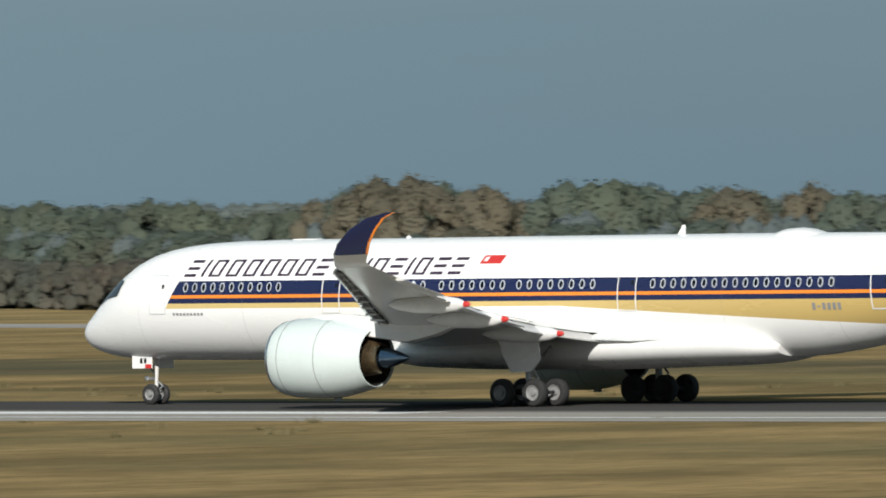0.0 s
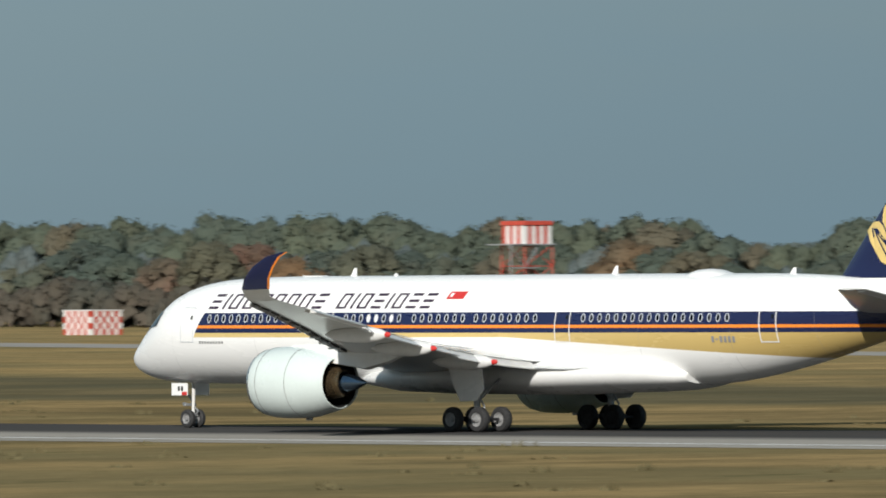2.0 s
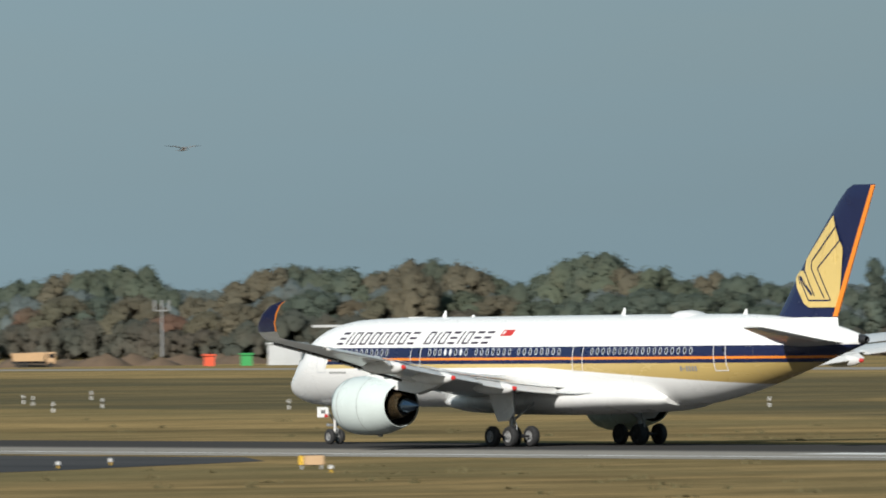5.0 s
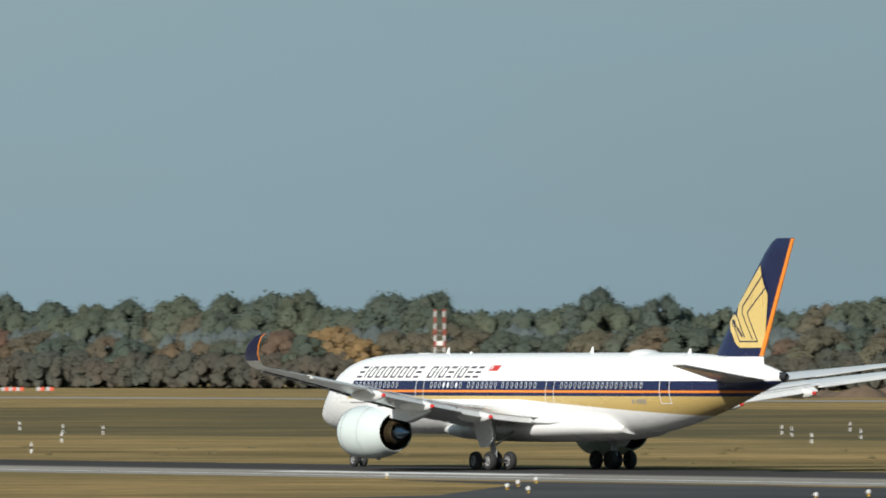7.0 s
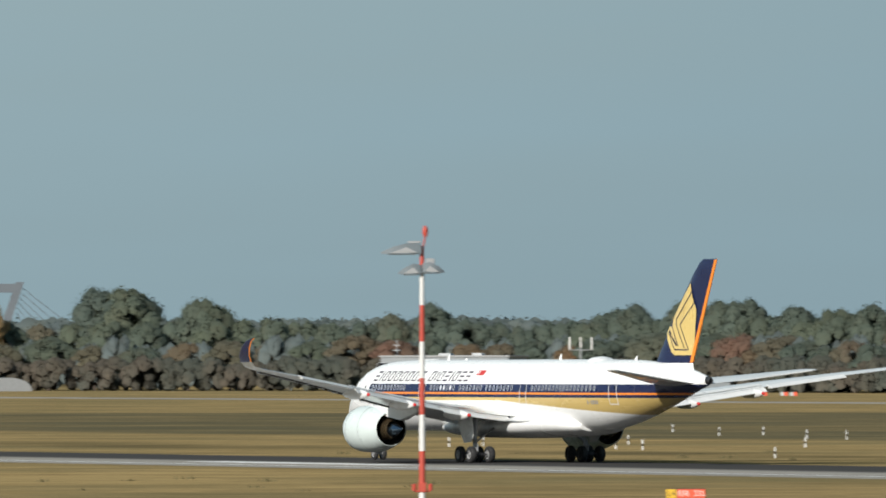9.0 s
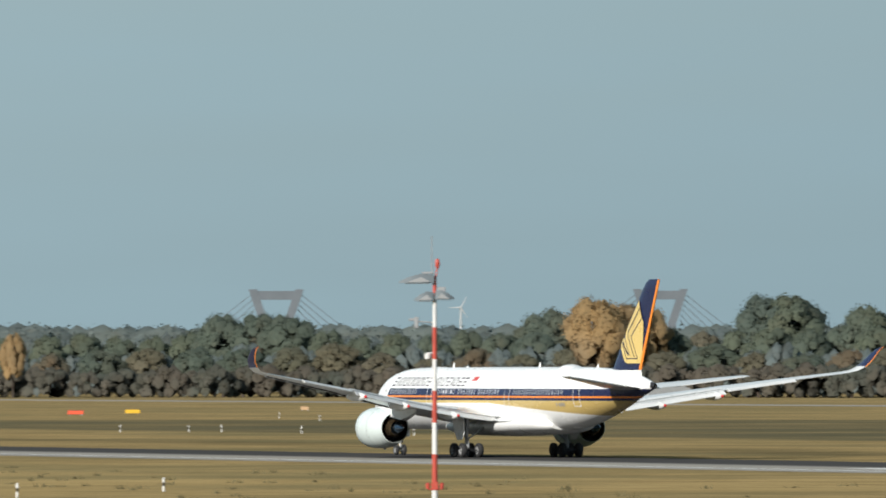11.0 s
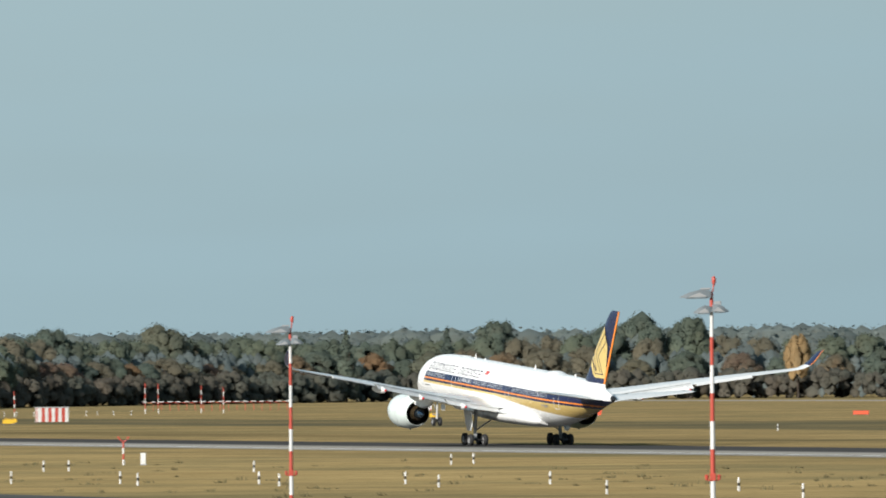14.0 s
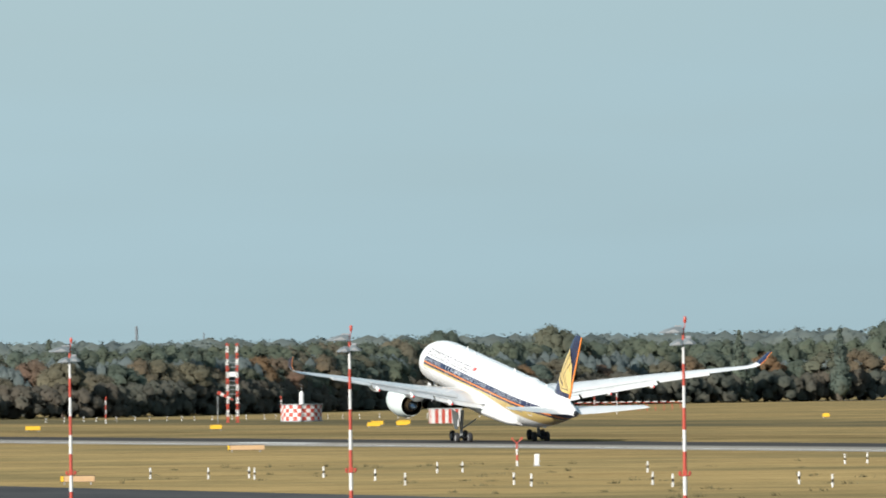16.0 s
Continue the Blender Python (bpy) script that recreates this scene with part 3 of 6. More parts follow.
def build_main_gear(jet, side):
    y = side * 5.3
    s = Shape()
    s.tube((0, y, 0.75), (-0.15, y * 0.98, 4.2), 0.17, 0.24, 14)
    s.tube((0, y, 0.78), (-0.02, y, 1.9), 0.12, 0.12, 12)
    gear = part("main_gear", s, MAT["galvanised"], jet, "grey steel main landing gear leg")
    b = Shape().box(0, y, 0.72, 2.3, 0.26, 0.3, bevel=0.05)
    for x in (-1.02, 1.02):
        b.tube((x, y - 0.9, 0.7), (x, y + 0.9, 0.7), 0.09)
    part("bogie_beam", b, MAT["dark_metal"], gear)
    br = Shape()
    br.tube((0, y, 1.7), (-0.1, y - side * 2.0, 3.0), 0.09).tube((0, y, 1.6), (-1.9, y, 3.6), 0.08).tube((0.1, y, 1.4), (0.55, y, 0.95), 0.06).tube((0.1, y, 2.0), (0.55, y, 1.45), 0.06).tube((0.55, y, 0.95), (0.55, y, 1.45), 0.05)
    part("drag_brace", br, MAT["galvanised"], gear)
    for x in (-1.02, 1.02):
        for dy in (-0.87, 0.87):
            wheel_set(gear, x, y + dy, 0.70, 0.52, side)
    d = Shape()
    yy = side * 6.25
    vs = [(-1.55, yy, 4.15), (1.25, yy, 4.0), (1.35, yy - side * 0.1, 2.35), (0.7, yy - side * 0.18, 1.75), (-0.55, yy - side * 0.18, 1.7), (-0.95, yy - side * 0.08, 2.5)]
    d.add(vs + [(x, q - side * 0.07, z) for x, q, z in vs], [(0, 1, 2, 3, 4, 5), (11, 10, 9, 8, 7, 6)] + [(i, i + 6, (i + 1) % 6 + 6, (i + 1) % 6) for i in range(6)])
    part("gear_door", d, MAT["white"], gear, "white landing gear door")
    return gear


def build_nose_gear(jet):
    x = -28.66
    s = Shape().tube((x, 0, 0.55), (x + 0.1, 0, 2.8), 0.09, 0.12, 12).tube((x, -0.42, 0.53), (x, 0.42, 0.53), 0.06)
    gear = part("nose_gear", s, MAT["pole_white"], jet, "white nose landing gear leg")
    br = Shape().tube((x, 0, 1.5), (x - 1.2, 0, 2.7), 0.06).tube((x + 0.1, 0, 1.2), (x + 0.45, 0, 0.95), 0.05).tube((x + 0.45, 0, 0.95), (x + 0.05, 0, 0.65), 0.05)
    br.box(x - 0.25, 0, 1.32, 0.18, 0.9, 0.16, bevel=0.03)
    part("drag_brace", br, MAT["galvanised"], gear)
    for k in (-1, 1):
        part("taxi_light", Shape().spin([(-0.1, 0.02), (-0.12, 0.1), (0.06, 0.1), (0.08, 0.04)], (x - 0.3, k * 0.32, 1.36), "x", 12), MAT["metal"], gear)
        wheel_set(gear, x, k * 0.4, 0.53, 0.36, k)
        d = Shape().box(x - 0.2, k * 0.85, 2.22, 1.35, 0.05, 0.72, bevel=0.02)
        door = part("nose_gear_door", d, MAT["white"], gear, "white nose gear door with dark bars")
        dd = Shape()
        for dx in (-0.1, 0.16):
            dd.box(x - 0.14 + dx, k * 0.885, 2.26, 0.17, 0.012, 0.26)
        part("door_marking", dd, MAT["black"], door)
        part("door_patch", Shape().box(x + 0.23, k * 0.884, 1.98, 0.42, 0.012, 0.2), MAT["red"], door, "small red patch")
    return gear


def build_tail(jet):
    prof = [(8.2, 22.4, 29.1, 0.105), (8.6, 22.85, 29.2, 0.10), (12.8, 26.35, 31.3, 0.095), (16.0, 29.45, 32.85, 0.09), (16.75, 30.35, 33.2, 0.085), (17.05, 31.0, 33.35, 0.05)]
    rings = [[(x, zz, z) for x, zz in foil(le, te, 0, th)] for z, le, te, th in prof]
    fin = part("tail_fin", Shape().loft(rings), MAT["navy"], jet, "tall navy blue tail fin with gold emblem")
    base = [[(x, zz * 1.25, z) for x, zz in foil(le, te, 0, th)] for z, le, te, th in ((7.6, 21.2, 29.3, 0.12), (8.45, 22.25, 29.18, 0.11))]
    part("fin_root", Shape().loft(base), MAT["white"], fin, "white fin root fairing")
    # orange band along the trailing edge
    for side in (-1, 1):
        vs = [(28.78, side * 0.09, 8.5), (29.22, side * 0.04, 8.5), (33.38, side * 0.03, 17.0), (33.0, side * 0.055, 17.0)]
        band_ = Shape().add(vs, [(0, 1, 2, 3)])
        part("fin_stripe", band_, MAT["orange"], fin, "orange trailing edge stripe")
        # gold emblem as plain bent bands
        def lay(poly, out):
            bm = bmesh.new()
            bm.faces.new([bm.verts.new((x, side * (out + fin_half(x, z)), z)) for x, z in poly])
            bmesh.ops.triangulate(bm, faces=bm.faces[:])
            bmesh.ops.subdivide_edges(bm, edges=bm.edges[:], cuts=2)
            for v in bm.verts:
                v.co.y = side * (out + fin_half(v.co.x, v.co.z))
            me = bpy.data.meshes.new("emblem")
            bm.to_mesh(me)
            bm.free()
            return me
        me = lay(EMBLEM, 0.06)
        me.materials.append(MAT["gold"])
        em = part("emblem", me, None, fin, "gold emblem of bent bands")
        for gi, line in enumerate(GROOVES):
            wd = 0.10 if gi == 2 else 0.05
            for (xa, za), (xb, zb) in zip(line, line[1:]):
                d = Vector((xb - xa, zb - za)).normalized()
                nx, nz = -d.y * wd, d.x * wd
                me = lay([(xa + nx, za + nz), (xb + nx, zb + nz), (xb - nx, zb - nz), (xa - nx, za - nz)], 0.075)
                me.materials.append(MAT["navy"])
                part("emblem_line", me, None, em)
    for side in (-1, 1):
        st = [(0.9, 24.9, 31.1, 6.75, 0.10), (3, 26.3, 31.7, 6.98, 0.095), (6, 28.7, 32.55, 7.4, 0.09), (9.0, 31.0, 33.35, 7.82, 0.085), (9.4, 31.6, 33.45, 7.88, 0.06)]
        rings = [[(x, side * y, zz) for x, zz in foil(le, te, z, th)] for y, le, te, z, th in st]
        tp = part("tailplane", Shape().loft(rings), MAT["wing"], jet, "grey swept tailplane")
        el = Shape()
        er = []
        for y, le, te, z, th in st[1:4]:
            er.append([(te - 0.9, side * y, z + 0.1), (te + 0.03, side * y, z + 0.02), (te + 0.03, side * y, z - 0.03), (te - 0.9, side * y, z - 0.12)])
        part("elevator", el.loft(er), MAT["flap"], tp)
    part("tail_cone", Shape().spin([(31.5, 0.36), (32.1, 0.30), (32.35, 0.2), (32.2, 0.12)], (0, 0, 6.99), "x", 18), MAT["dark_metal"], jet, "dark exhaust at the tail cone")


EMBLEM = [(29.1, 15.1), (29.35, 14.3), (29.7, 13.5), (30.0, 13.0), (30.0, 12.6), (28.3, 10.9), (29.4, 9.1), (26.5, 9.1), (26.0, 9.35), (24.8, 11.0), (25.3, 11.5), (25.85, 11.5), (26.1, 11.3), (26.1, 12.3)]
GROOVES = [[(29.45, 14.4), (26.8, 12.1), (26.8, 11.65), (28.05, 9.7)], [(29.85, 13.5), (27.45, 11.65), (28.65, 9.55), (26.5, 9.55), (25.45, 11.15)], [(25.6, 11.1), (26.85, 9.9)], [(26.1, 11.45), (27.1, 9.85)]]


def fin_half(x, z):
    """Half thickness of the fin, roughly, for things laid on it."""
    t = min(1, max(0, (z - 8.6) / 8.4))
    le, te = 22.5 + t * 8.0, 29.2 + t * 4.15
    c = te - le
    u = min(1, max(0, (x - le) / c))
    return 5 * 0.097 * c * max(0, 0.2969 * math.sqrt(u) - 0.126 * u - 0.3516 * u * u + 0.2843 * u ** 3 - 0.1015 * u ** 4) - 0.03


GEARS, WINGS = [], []


def airliner():
    jet = thing("airliner", "white wide-body jet airliner with navy and gold stripes on the runway", "aircraft", pose(-327, RUN_Y, 0))
    # fuselage
    xs = [NOSE, -33.08, -32.95, -32.78, -32.5, -32.2, -31.8, -31.3, -30.6, -29.8, -29, -28, -27, -26, -25, -24, -23, -22, -20] + list(range(-18, 12, 3)) + [12, 13.5, 15, 16.5, 18, 19.5, 21, 22.5, 24, 25.5, 27, 28.5, 30, 31, 31.8]
    rings = []
    n = 44
    for x in xs:
        t, b, w = curve_at(TOP, x), curve_at(BOT, x), curve_at(WID, x)
        if x == NOSE:
            t, b, w = 4.0, 3.96, 0.02
        c, h = (t + b) / 2, (t - b) / 2
        rings.append([(x, w * math.cos(2 * math.pi * i / n), c + h * math.sin(2 * math.pi * i / n)) for i in range(n)])
    body = part("fuselage", Shape().loft(rings), MAT["livery"], jet, "white fuselage with navy, orange and gold stripes")
    # belly fairing
    fr = []
    for x, zt, zb, w in ((-13.5, 3.0, 2.75, 1.2), (-12, 3.4, 2.45, 2.3), (-10, 3.75, 2.2, 3.05), (-6, 4.0, 2.08, 3.4), (0, 4.1, 2.05, 3.5), (4, 4.25, 2.1, 3.5), (7, 4.3, 2.2, 3.45), (9.3, 4.34, 2.25, 3.4), (10.8, 4.26, 2.32, 3.25), (11.8, 4.08, 2.42, 3.02), (12.5, 3.84, 2.55, 2.6), (12.9, 3.5, 2.7, 2.0)):
        c, h = (zt + zb) / 2, (zt - zb) / 2
        ring = []
        for i in range(28):
            a = 2 * math.pi * i / 28
            ca, sa = math.cos(a), math.sin(a)
            ring.append((x, w * math.copysign(abs(ca) ** 0.82, ca), c + h * math.copysign(abs(sa) ** 0.88, sa)))
        fr.append(ring)
    part("belly_fairing", Shape().loft(fr), MAT["white"], jet, "white belly fairing")
    for side in (-1, 1):
        WINGS.append((side, build_wing(jet, side)))
        build_engine(jet, side)
        GEARS.append(build_main_gear(jet, side))
        # wing root trailing fillet
        q = Shape().loft([[(1.6, side * 3.5, 3.6), (2.4, side * 3.9, 3.62), (2.4, side * 3.4, 3.75)], [(5, side * 3.52, 3.5), (5, side * 3.62, 3.52), (5, side * 3.4, 3.66)], [(8.2, side * 3.08, 3.6), (8.2, side * 3.14, 3.62), (8.2, side * 3.0, 3.7)]])
        part("wing_fillet", q, MAT["wing"], jet)
        # cabin windows
        ring = Shape()
        n = 14
        rr = []
        for k, (a, b, o) in enumerate(((0.16, 0.25, 0.0), (0.16, 0.25, 0.022), (0.115, 0.195, 0.022), (0.115, 0.195, 0.006))):
            rr.append([(a * math.cos(2 * math.pi * i / n), side * o, b * math.sin(2 * math.pi * i / n)) for i in range(n)])
        ring.loft(rr, cap=False)
        ring_me = ring.mesh("window", [MAT["window_ring"]], 30)
        pane = Shape().add([(0.118 * math.cos(2 * math.pi * i / n), side * 0.012, 0.198 * math.sin(2 * math.pi * i / n)) for i in range(n)], [tuple(range(n))])
        pane_me = pane.mesh("pane", [MAT["glass"]], 30)
        blind_me = pane.mesh("pane", [MAT["white"]], 30)
        rows = [(-24.2, -18.0, 11), (-12.9, -8.6, 8), (-7.4, -3.5, 7), (-2.45, 2.2, 8), (5.95, 16.75, 18)]
        k = 0
        for x0, x1, cnt in rows:
            for i in range(cnt):
                x = x0 + (x1 - x0) * i / (cnt - 1)
                y = body_y(x, 6.35)
                dz = 0.05
                slope = math.degrees(math.atan2(body_y(x, 6.35 - dz) - body_y(x, 6.35 + dz), 2 * dz))
                yaw = math.degrees(math.atan2(body_y(x + 0.1, 6.35) - body_y(x - 0.1, 6.35), 0.2))
                w = part("window", ring_me, None, body, "grey oval cabin window")
                w.matrix_local = pose(x, side * y, 6.35, -side * -slope if side < 0 else slope, 0, side * yaw)
                pm = blind_me if (x0 == -12.9 and i in (3, 4, 6)) else pane_me
                part("pane", pm, None, w)
                k += 1
        # door outlines
        for x0, x1, thin in ((-26.75, -25.6, True), (-15.15, -13.95, False), (3.75, 4.95, False), (18.95, 20.15, False)):
            z0, z1, t = 5.02, 6.98, 0.035 if thin else 0.07
            s = Shape()
            for quad in (((x0, z0), (x0 + t, z0), (x0 + t, z1), (x0, z1)), ((x1 - t, z0), (x1, z0), (x1, z1), (x1 - t, z1)), ((x0, z0 - t / 2), (x1, z0 - t / 2), (x1, z0 + t / 2), (x0, z0 + t / 2)), ((x0, z1 - t / 2), (x1, z1 - t / 2), (x1, z1 + t / 2), (x0, z1 + t / 2))):
                d = decal(quad, side, 0.02, 2, 6)
                s.add(d.v, d.f)
            part("cabin_door", s, MAT["window_ring" if thin else "pole_white"], body, "pale outline of a cabin door")
            d = decal(((x0 + 0.85, 6.3), (x0 + 1.02, 6.3), (x0 + 1.02, 6.52), (x0 + 0.85, 6.52)), side, 0.02)
            part("door_window", d, MAT["glass"], body)
        # the title as plain slanted frames, stacks of bars and single bars
        x = -24.5
        z0, z1, lean, th = 6.90, 7.76, 0.30, 0.18
        for mark in "tbfffffft fbftbftt":
            if mark == " ":
                x += 0.85
                continue
            w = 0.16 if mark == "b" else 0.80
            s = Shape()

            def bar(xa, xb, za, zb):
                f = lambda z: lean * (z - z0) / (z1 - z0)
                d = decal(((xa + f(za), za), (xb + f(za), za), (xb + f(zb), zb), (xa + f(zb), zb)), side, 0.014, 2, 3)
                s.add(d.v, d.f)
            if mark == "b":
                bar(x, x + th, z0, z1)
            elif mark == "f":
                bar(x, x + th, z0, z1)
                bar(x + w - th, x + w, z0, z1)
                bar(x + th, x + w - th, z0, z0 + 0.11)
                bar(x + th, x + w - th, z1 - 0.11, z1)
            else:
                for za in (z0, (z0 + z1) / 2 - 0.075, z1 - 0.15):
                    bar(x, x + w, za, za + 0.15)
            part("title_mark", s, MAT["title"], body, "dark slanted mark of the title")
            x += w + 0.35
        # flag
        d = decal(((-5.3, 7.42), (-3.95, 7.42), (-3.8, 7.84), (-5.15, 7.84)), side, 0.014, 3, 3)
        flag = part("flag", d, MAT["red"], body, "red flag with white hoist")
        dd = decal(((-5.10, 7.54), (-4.86, 7.54), (-4.78, 7.76), (-5.02, 7.76)), side, 0.02, 2, 2)
        part("flag_emblem", dd, MAT["white"], flag)
        # registration as bars
        s = Shape()
        for i in range(6):
            h = 0.08 if i == 1 else 0.34
            d = decal(((15.6 + i * 0.29, 5.0 if h > 0.1 else 5.12), (15.6 + i * 0.29 + 0.19, 5.0 if h > 0.1 else 5.12), (15.6 + i * 0.29 + 0.19, 5.0 + h if h > 0.1 else 5.2), (15.6 + i * 0.29, 5.0 + h if h > 0.1 else 5.2)), side, 0.014, 1, 2)
            s.add(d.v, d.f)
        part("marking_bar", s, MAT["grey_housing"], body, "small dark marking bars")
        s = Shape()
        for i in range(9):
            d = decal(((-25.1 + i * 0.24, 4.93), (-25.1 + i * 0.24 + 0.16, 4.93), (-25.1 + i * 0.24 + 0.16, 5.06), (-25.1 + i * 0.24, 5.06)), side, 0.014, 1, 1)
            s.add(d.v, d.f)
        part("marking_bar", s, MAT["grey_housing"], body)
        # cockpit glazing
        d = decal(((-30.55, 5.80), (-29.45, 5.95), (-29.2, 6.72), (-29.75, 6.80)), side, 0.045, 8, 6)
        part("cockpit_window", d, MAT["glass"], body, "dark cockpit window")
        d = decal(((-31.4, 5.42), (-30.62, 5.78), (-29.82, 6.80), (-30.5, 6.4)), side, 0.045, 8, 6)
        part("cockpit_window", d, MAT["glass"], body)
    # aerials and dome on the roof
    for x, h in ((-15.2, 0.48), (5.6, 0.48), (19.2, 0.36)):
        z = curve_at(TOP, x) - 0.03
        s = Shape().loft([[(x - 0.28, -0.04, z), (x + 0.18, -0.04, z), (x + 0.18, 0.04, z), (x - 0.28, 0.04, z)], [(x + 0.02, -0.015, z + h), (x + 0.2, -0.015, z + h), (x + 0.2, 0.015, z + h), (x + 0.02, 0.015, z + h)]])
        part("aerial", s, MAT["white"], body)
    s = Shape()
    rr = []
    for u, hh in ((0, 0.01), (0.25, 0.2), (0.7, 0.32), (1.5, 0.36), (2.1, 0.3), (2.7, 0.14), (3.1, 0.01)):
        rr.append([(11.6 + u, 1.0 * math.sin(math.pi * (i / 10 - 0.5)) * (0.6 + 0.4 * hh / 0.36), 8.66 + hh * math.cos(math.pi * (i / 10 - 0.5)) - 0.12 * abs(i / 5 - 1) ** 2) for i in range(11)])
    part("radome", s.loft(rr, cap=False, closed=False), MAT["white"], body, "white dome on the roof")
    part("roof_hatch", Shape().box(-18.4, 0, 8.74, 1.5, 0.6, 0.07, bevel=0.03), MAT["white"], body)
    part("beacon", Shape().spin([(0, 0.14), (0.08, 0.13), (0.16, 0.02)], (-11.8, 0, 8.73), "z", 12), MAT["white"], body)
    GEARS.append(build_nose_gear(jet))
    build_tail(jet)
    return jet


jet = airliner()


# ---- airfield things ----
def lattice(s, w, z0, z1, step, r, mi=0, alt=None):
    """A square lattice mast round the local z axis."""
    h = w / 2
    cs = [(-h, -h), (h, -h), (h, h), (-h, h)]
    z, k = z0, 0
    while z < z1 - 0.01:
        zz = min(z + step, z1)
        q = (k % 2) if alt else mi
        for i in range(4):
            (x, y), (u, v) = cs[i], cs[(i + 1) % 4]
            s.tube((x, y, z), (x, y, zz), r, n=6, mi=q)
            s.tube((x, y, z), (u, v, zz), r * 0.6, n=5, mi=q)
            s.tube((x, y, zz), (u, v, zz), r * 0.6, n=5, mi=q)
        z, k = zz, k + 1


def flood_mast(az, dist, top, extras=False):
    m = facing(az, dist, 0.0)
    ob = thing("floodlight_mast", "red and white banded floodlight mast beside the taxiway", "lamp mast", m, "masts along the apron")
    # pole in bands, from the head downwards
    z, k = top - 0.75, 0
    cuts = [z]
    while z > 0.4:
        z = max(0.0, z - (0.85 if k == 0 else 1.36))
        cuts.append(z)
        k += 1
    for i, (a, b) in enumerate(zip(cuts, cuts[1:])):
        r0, r1 = 0.075 + (top - b) * 0.0045, 0.075 + (top - a) * 0.0045
        part("pole_section", Shape().tube((0, 0, b), (0, 0, a), r0, r1, 14), MAT["pole_red" if i % 2 == 0 else "pole_white"], ob)
    part("base", Shape().tube((0, 0, 0), (0, 0, 0.12), 0.3, 0.28, 14), MAT["galvanised"], ob)
    part("top_light", Shape().spin([(0, 0.06), (0.12, 0.1), (0.3, 0.1), (0.4, 0.05), (0.42, 0.0)], (0.12, 0, top - 0.42), "z", 12).tube((0.03, 0, top - 0.9), (0.12, 0, top - 0.4), 0.035), MAT["pole_red"], ob, "red obstruction light")
    for sx, zz, w in ((-1, top - 0.92, 1.5), (-1, top - 1.68, 0.85), (1, top - 1.62, 0.8)):
        lamp = Shape()
        d = sx
        rings = []
        for u, hh, ww in ((0.0, 0.30, 0.2), (0.35, 0.36, 0.28), (0.7, 0.22, 0.26), (1.0, 0.03, 0.08)):
            x = d * (0.02 + u * w)
            rings.append([(x, -ww, zz - 0.14), (x, ww, zz - 0.14), (x, ww, zz - 0.14 + hh + 0.05), (x, -ww, zz - 0.14 + hh + 0.05)])
        fl = part("floodlight", lamp.loft(rings), MAT["cladding"], ob, "grey wedge-shaped floodlight")
        gl = Shape().add([(d * (0.15 * w), -0.2, zz - 0.15), (d * 0.85 * w, -0.14, zz - 0.15), (d * 0.85 * w, 0.14, zz - 0.15), (d * 0.15 * w, 0.2, zz - 0.15), (d * (0.15 * w), -0.2, zz - 0.17), (d * 0.85 * w, -0.14, zz - 0.17), (d * 0.85 * w, 0.14, zz - 0.17), (d * 0.15 * w, 0.2, zz - 0.17)], [(0, 1, 2, 3), (7, 6, 5, 4), (0, 4, 5, 1), (2, 6, 7, 3), (1, 5, 6, 2), (0, 3, 7, 4)])
        part("lamp_glass", gl, MAT["metal"], fl)
        tri = [(d * 0.12 * w, zz - 0.09), (d * 0.80 * w, zz - 0.12), (d * 0.38 * w, zz + 0.12)]
        sp = Shape().add([(px, -0.285, pz) for px, pz in tri] + [(px, -0.20, pz) for px, pz in tri], [(0, 1, 2), (5, 4, 3), (0, 3, 4, 1), (1, 4, 5, 2), (2, 5, 3, 0)])
        part("side_panel", sp, MAT["galvanised"], fl, "pale side panel")
    part("ballast_box", Shape().box(0.3, -0.05, top - 1.33, 0.34, 0.24, 0.22, bevel=0.02), MAT["galvanised"], ob)
    part("ballast_box", Shape().box(-0.28, -0.05, top - 0.62, 0.5, 0.2, 0.1, bevel=0.02), MAT["galvanised"], ob)
    part("junction_box", Shape().box(0, 0, top - 9.75, 0.3, 0.3, 0.36, bevel=0.02), MAT["pole_red"], ob, "small red box on the pole")
    for k in (-1, 1):
        part("low_light", Shape().spin([(-0.14, 0.02), (-0.12, 0.08), (0.1, 0.09), (0.14, 0.03)], (k * 0.3, 0, top - 9.75), "z", 10).tube((0, 0, top - 9.9), (k * 0.3, 0, top - 9.9), 0.03), MAT["pole_red"], ob, "small red light")
    if extras:
        e = Shape().tube((0, 0, top - 2.75), (-0.75, 0, top - 2.7), 0.03).box(-0.78, 0, top - 2.75, 0.18, 0.2, 0.5, bevel=0.03).box(-0.95, 0, top - 2.62, 0.3, 0.14, 0.12, bevel=0.02)
        part("camera_arm", e, MAT["galvanised"], ob)
        part("weather_sensor", Shape().spin([(0, 0.05), (0.05, 0.13), (0.22, 0.14), (0.32, 0.04)], (-0.3, 0, top - 4.35), "z", 12).tube((0, 0, top - 4.05), (-0.3, 0, top - 4.05), 0.025), MAT["pole_white"], ob)
        part("aerial", Shape().tube((-0.12, 0, top - 1.0), (-0.12, 0, top + 0.95), 0.02), MAT["galvanised"], ob)
    return ob


def masts():
    for az, dist, top, ex in ((63.03, 398, 13.78, False), (66.52, 458, 13.45, True), (69.24, 518, 13.28, False), (71.50, 663, 12.28, False), (73.29, 718, 12.25, False), (74.79, 770, 11.85, False)):
        flood_mast(az, dist, top, ex)


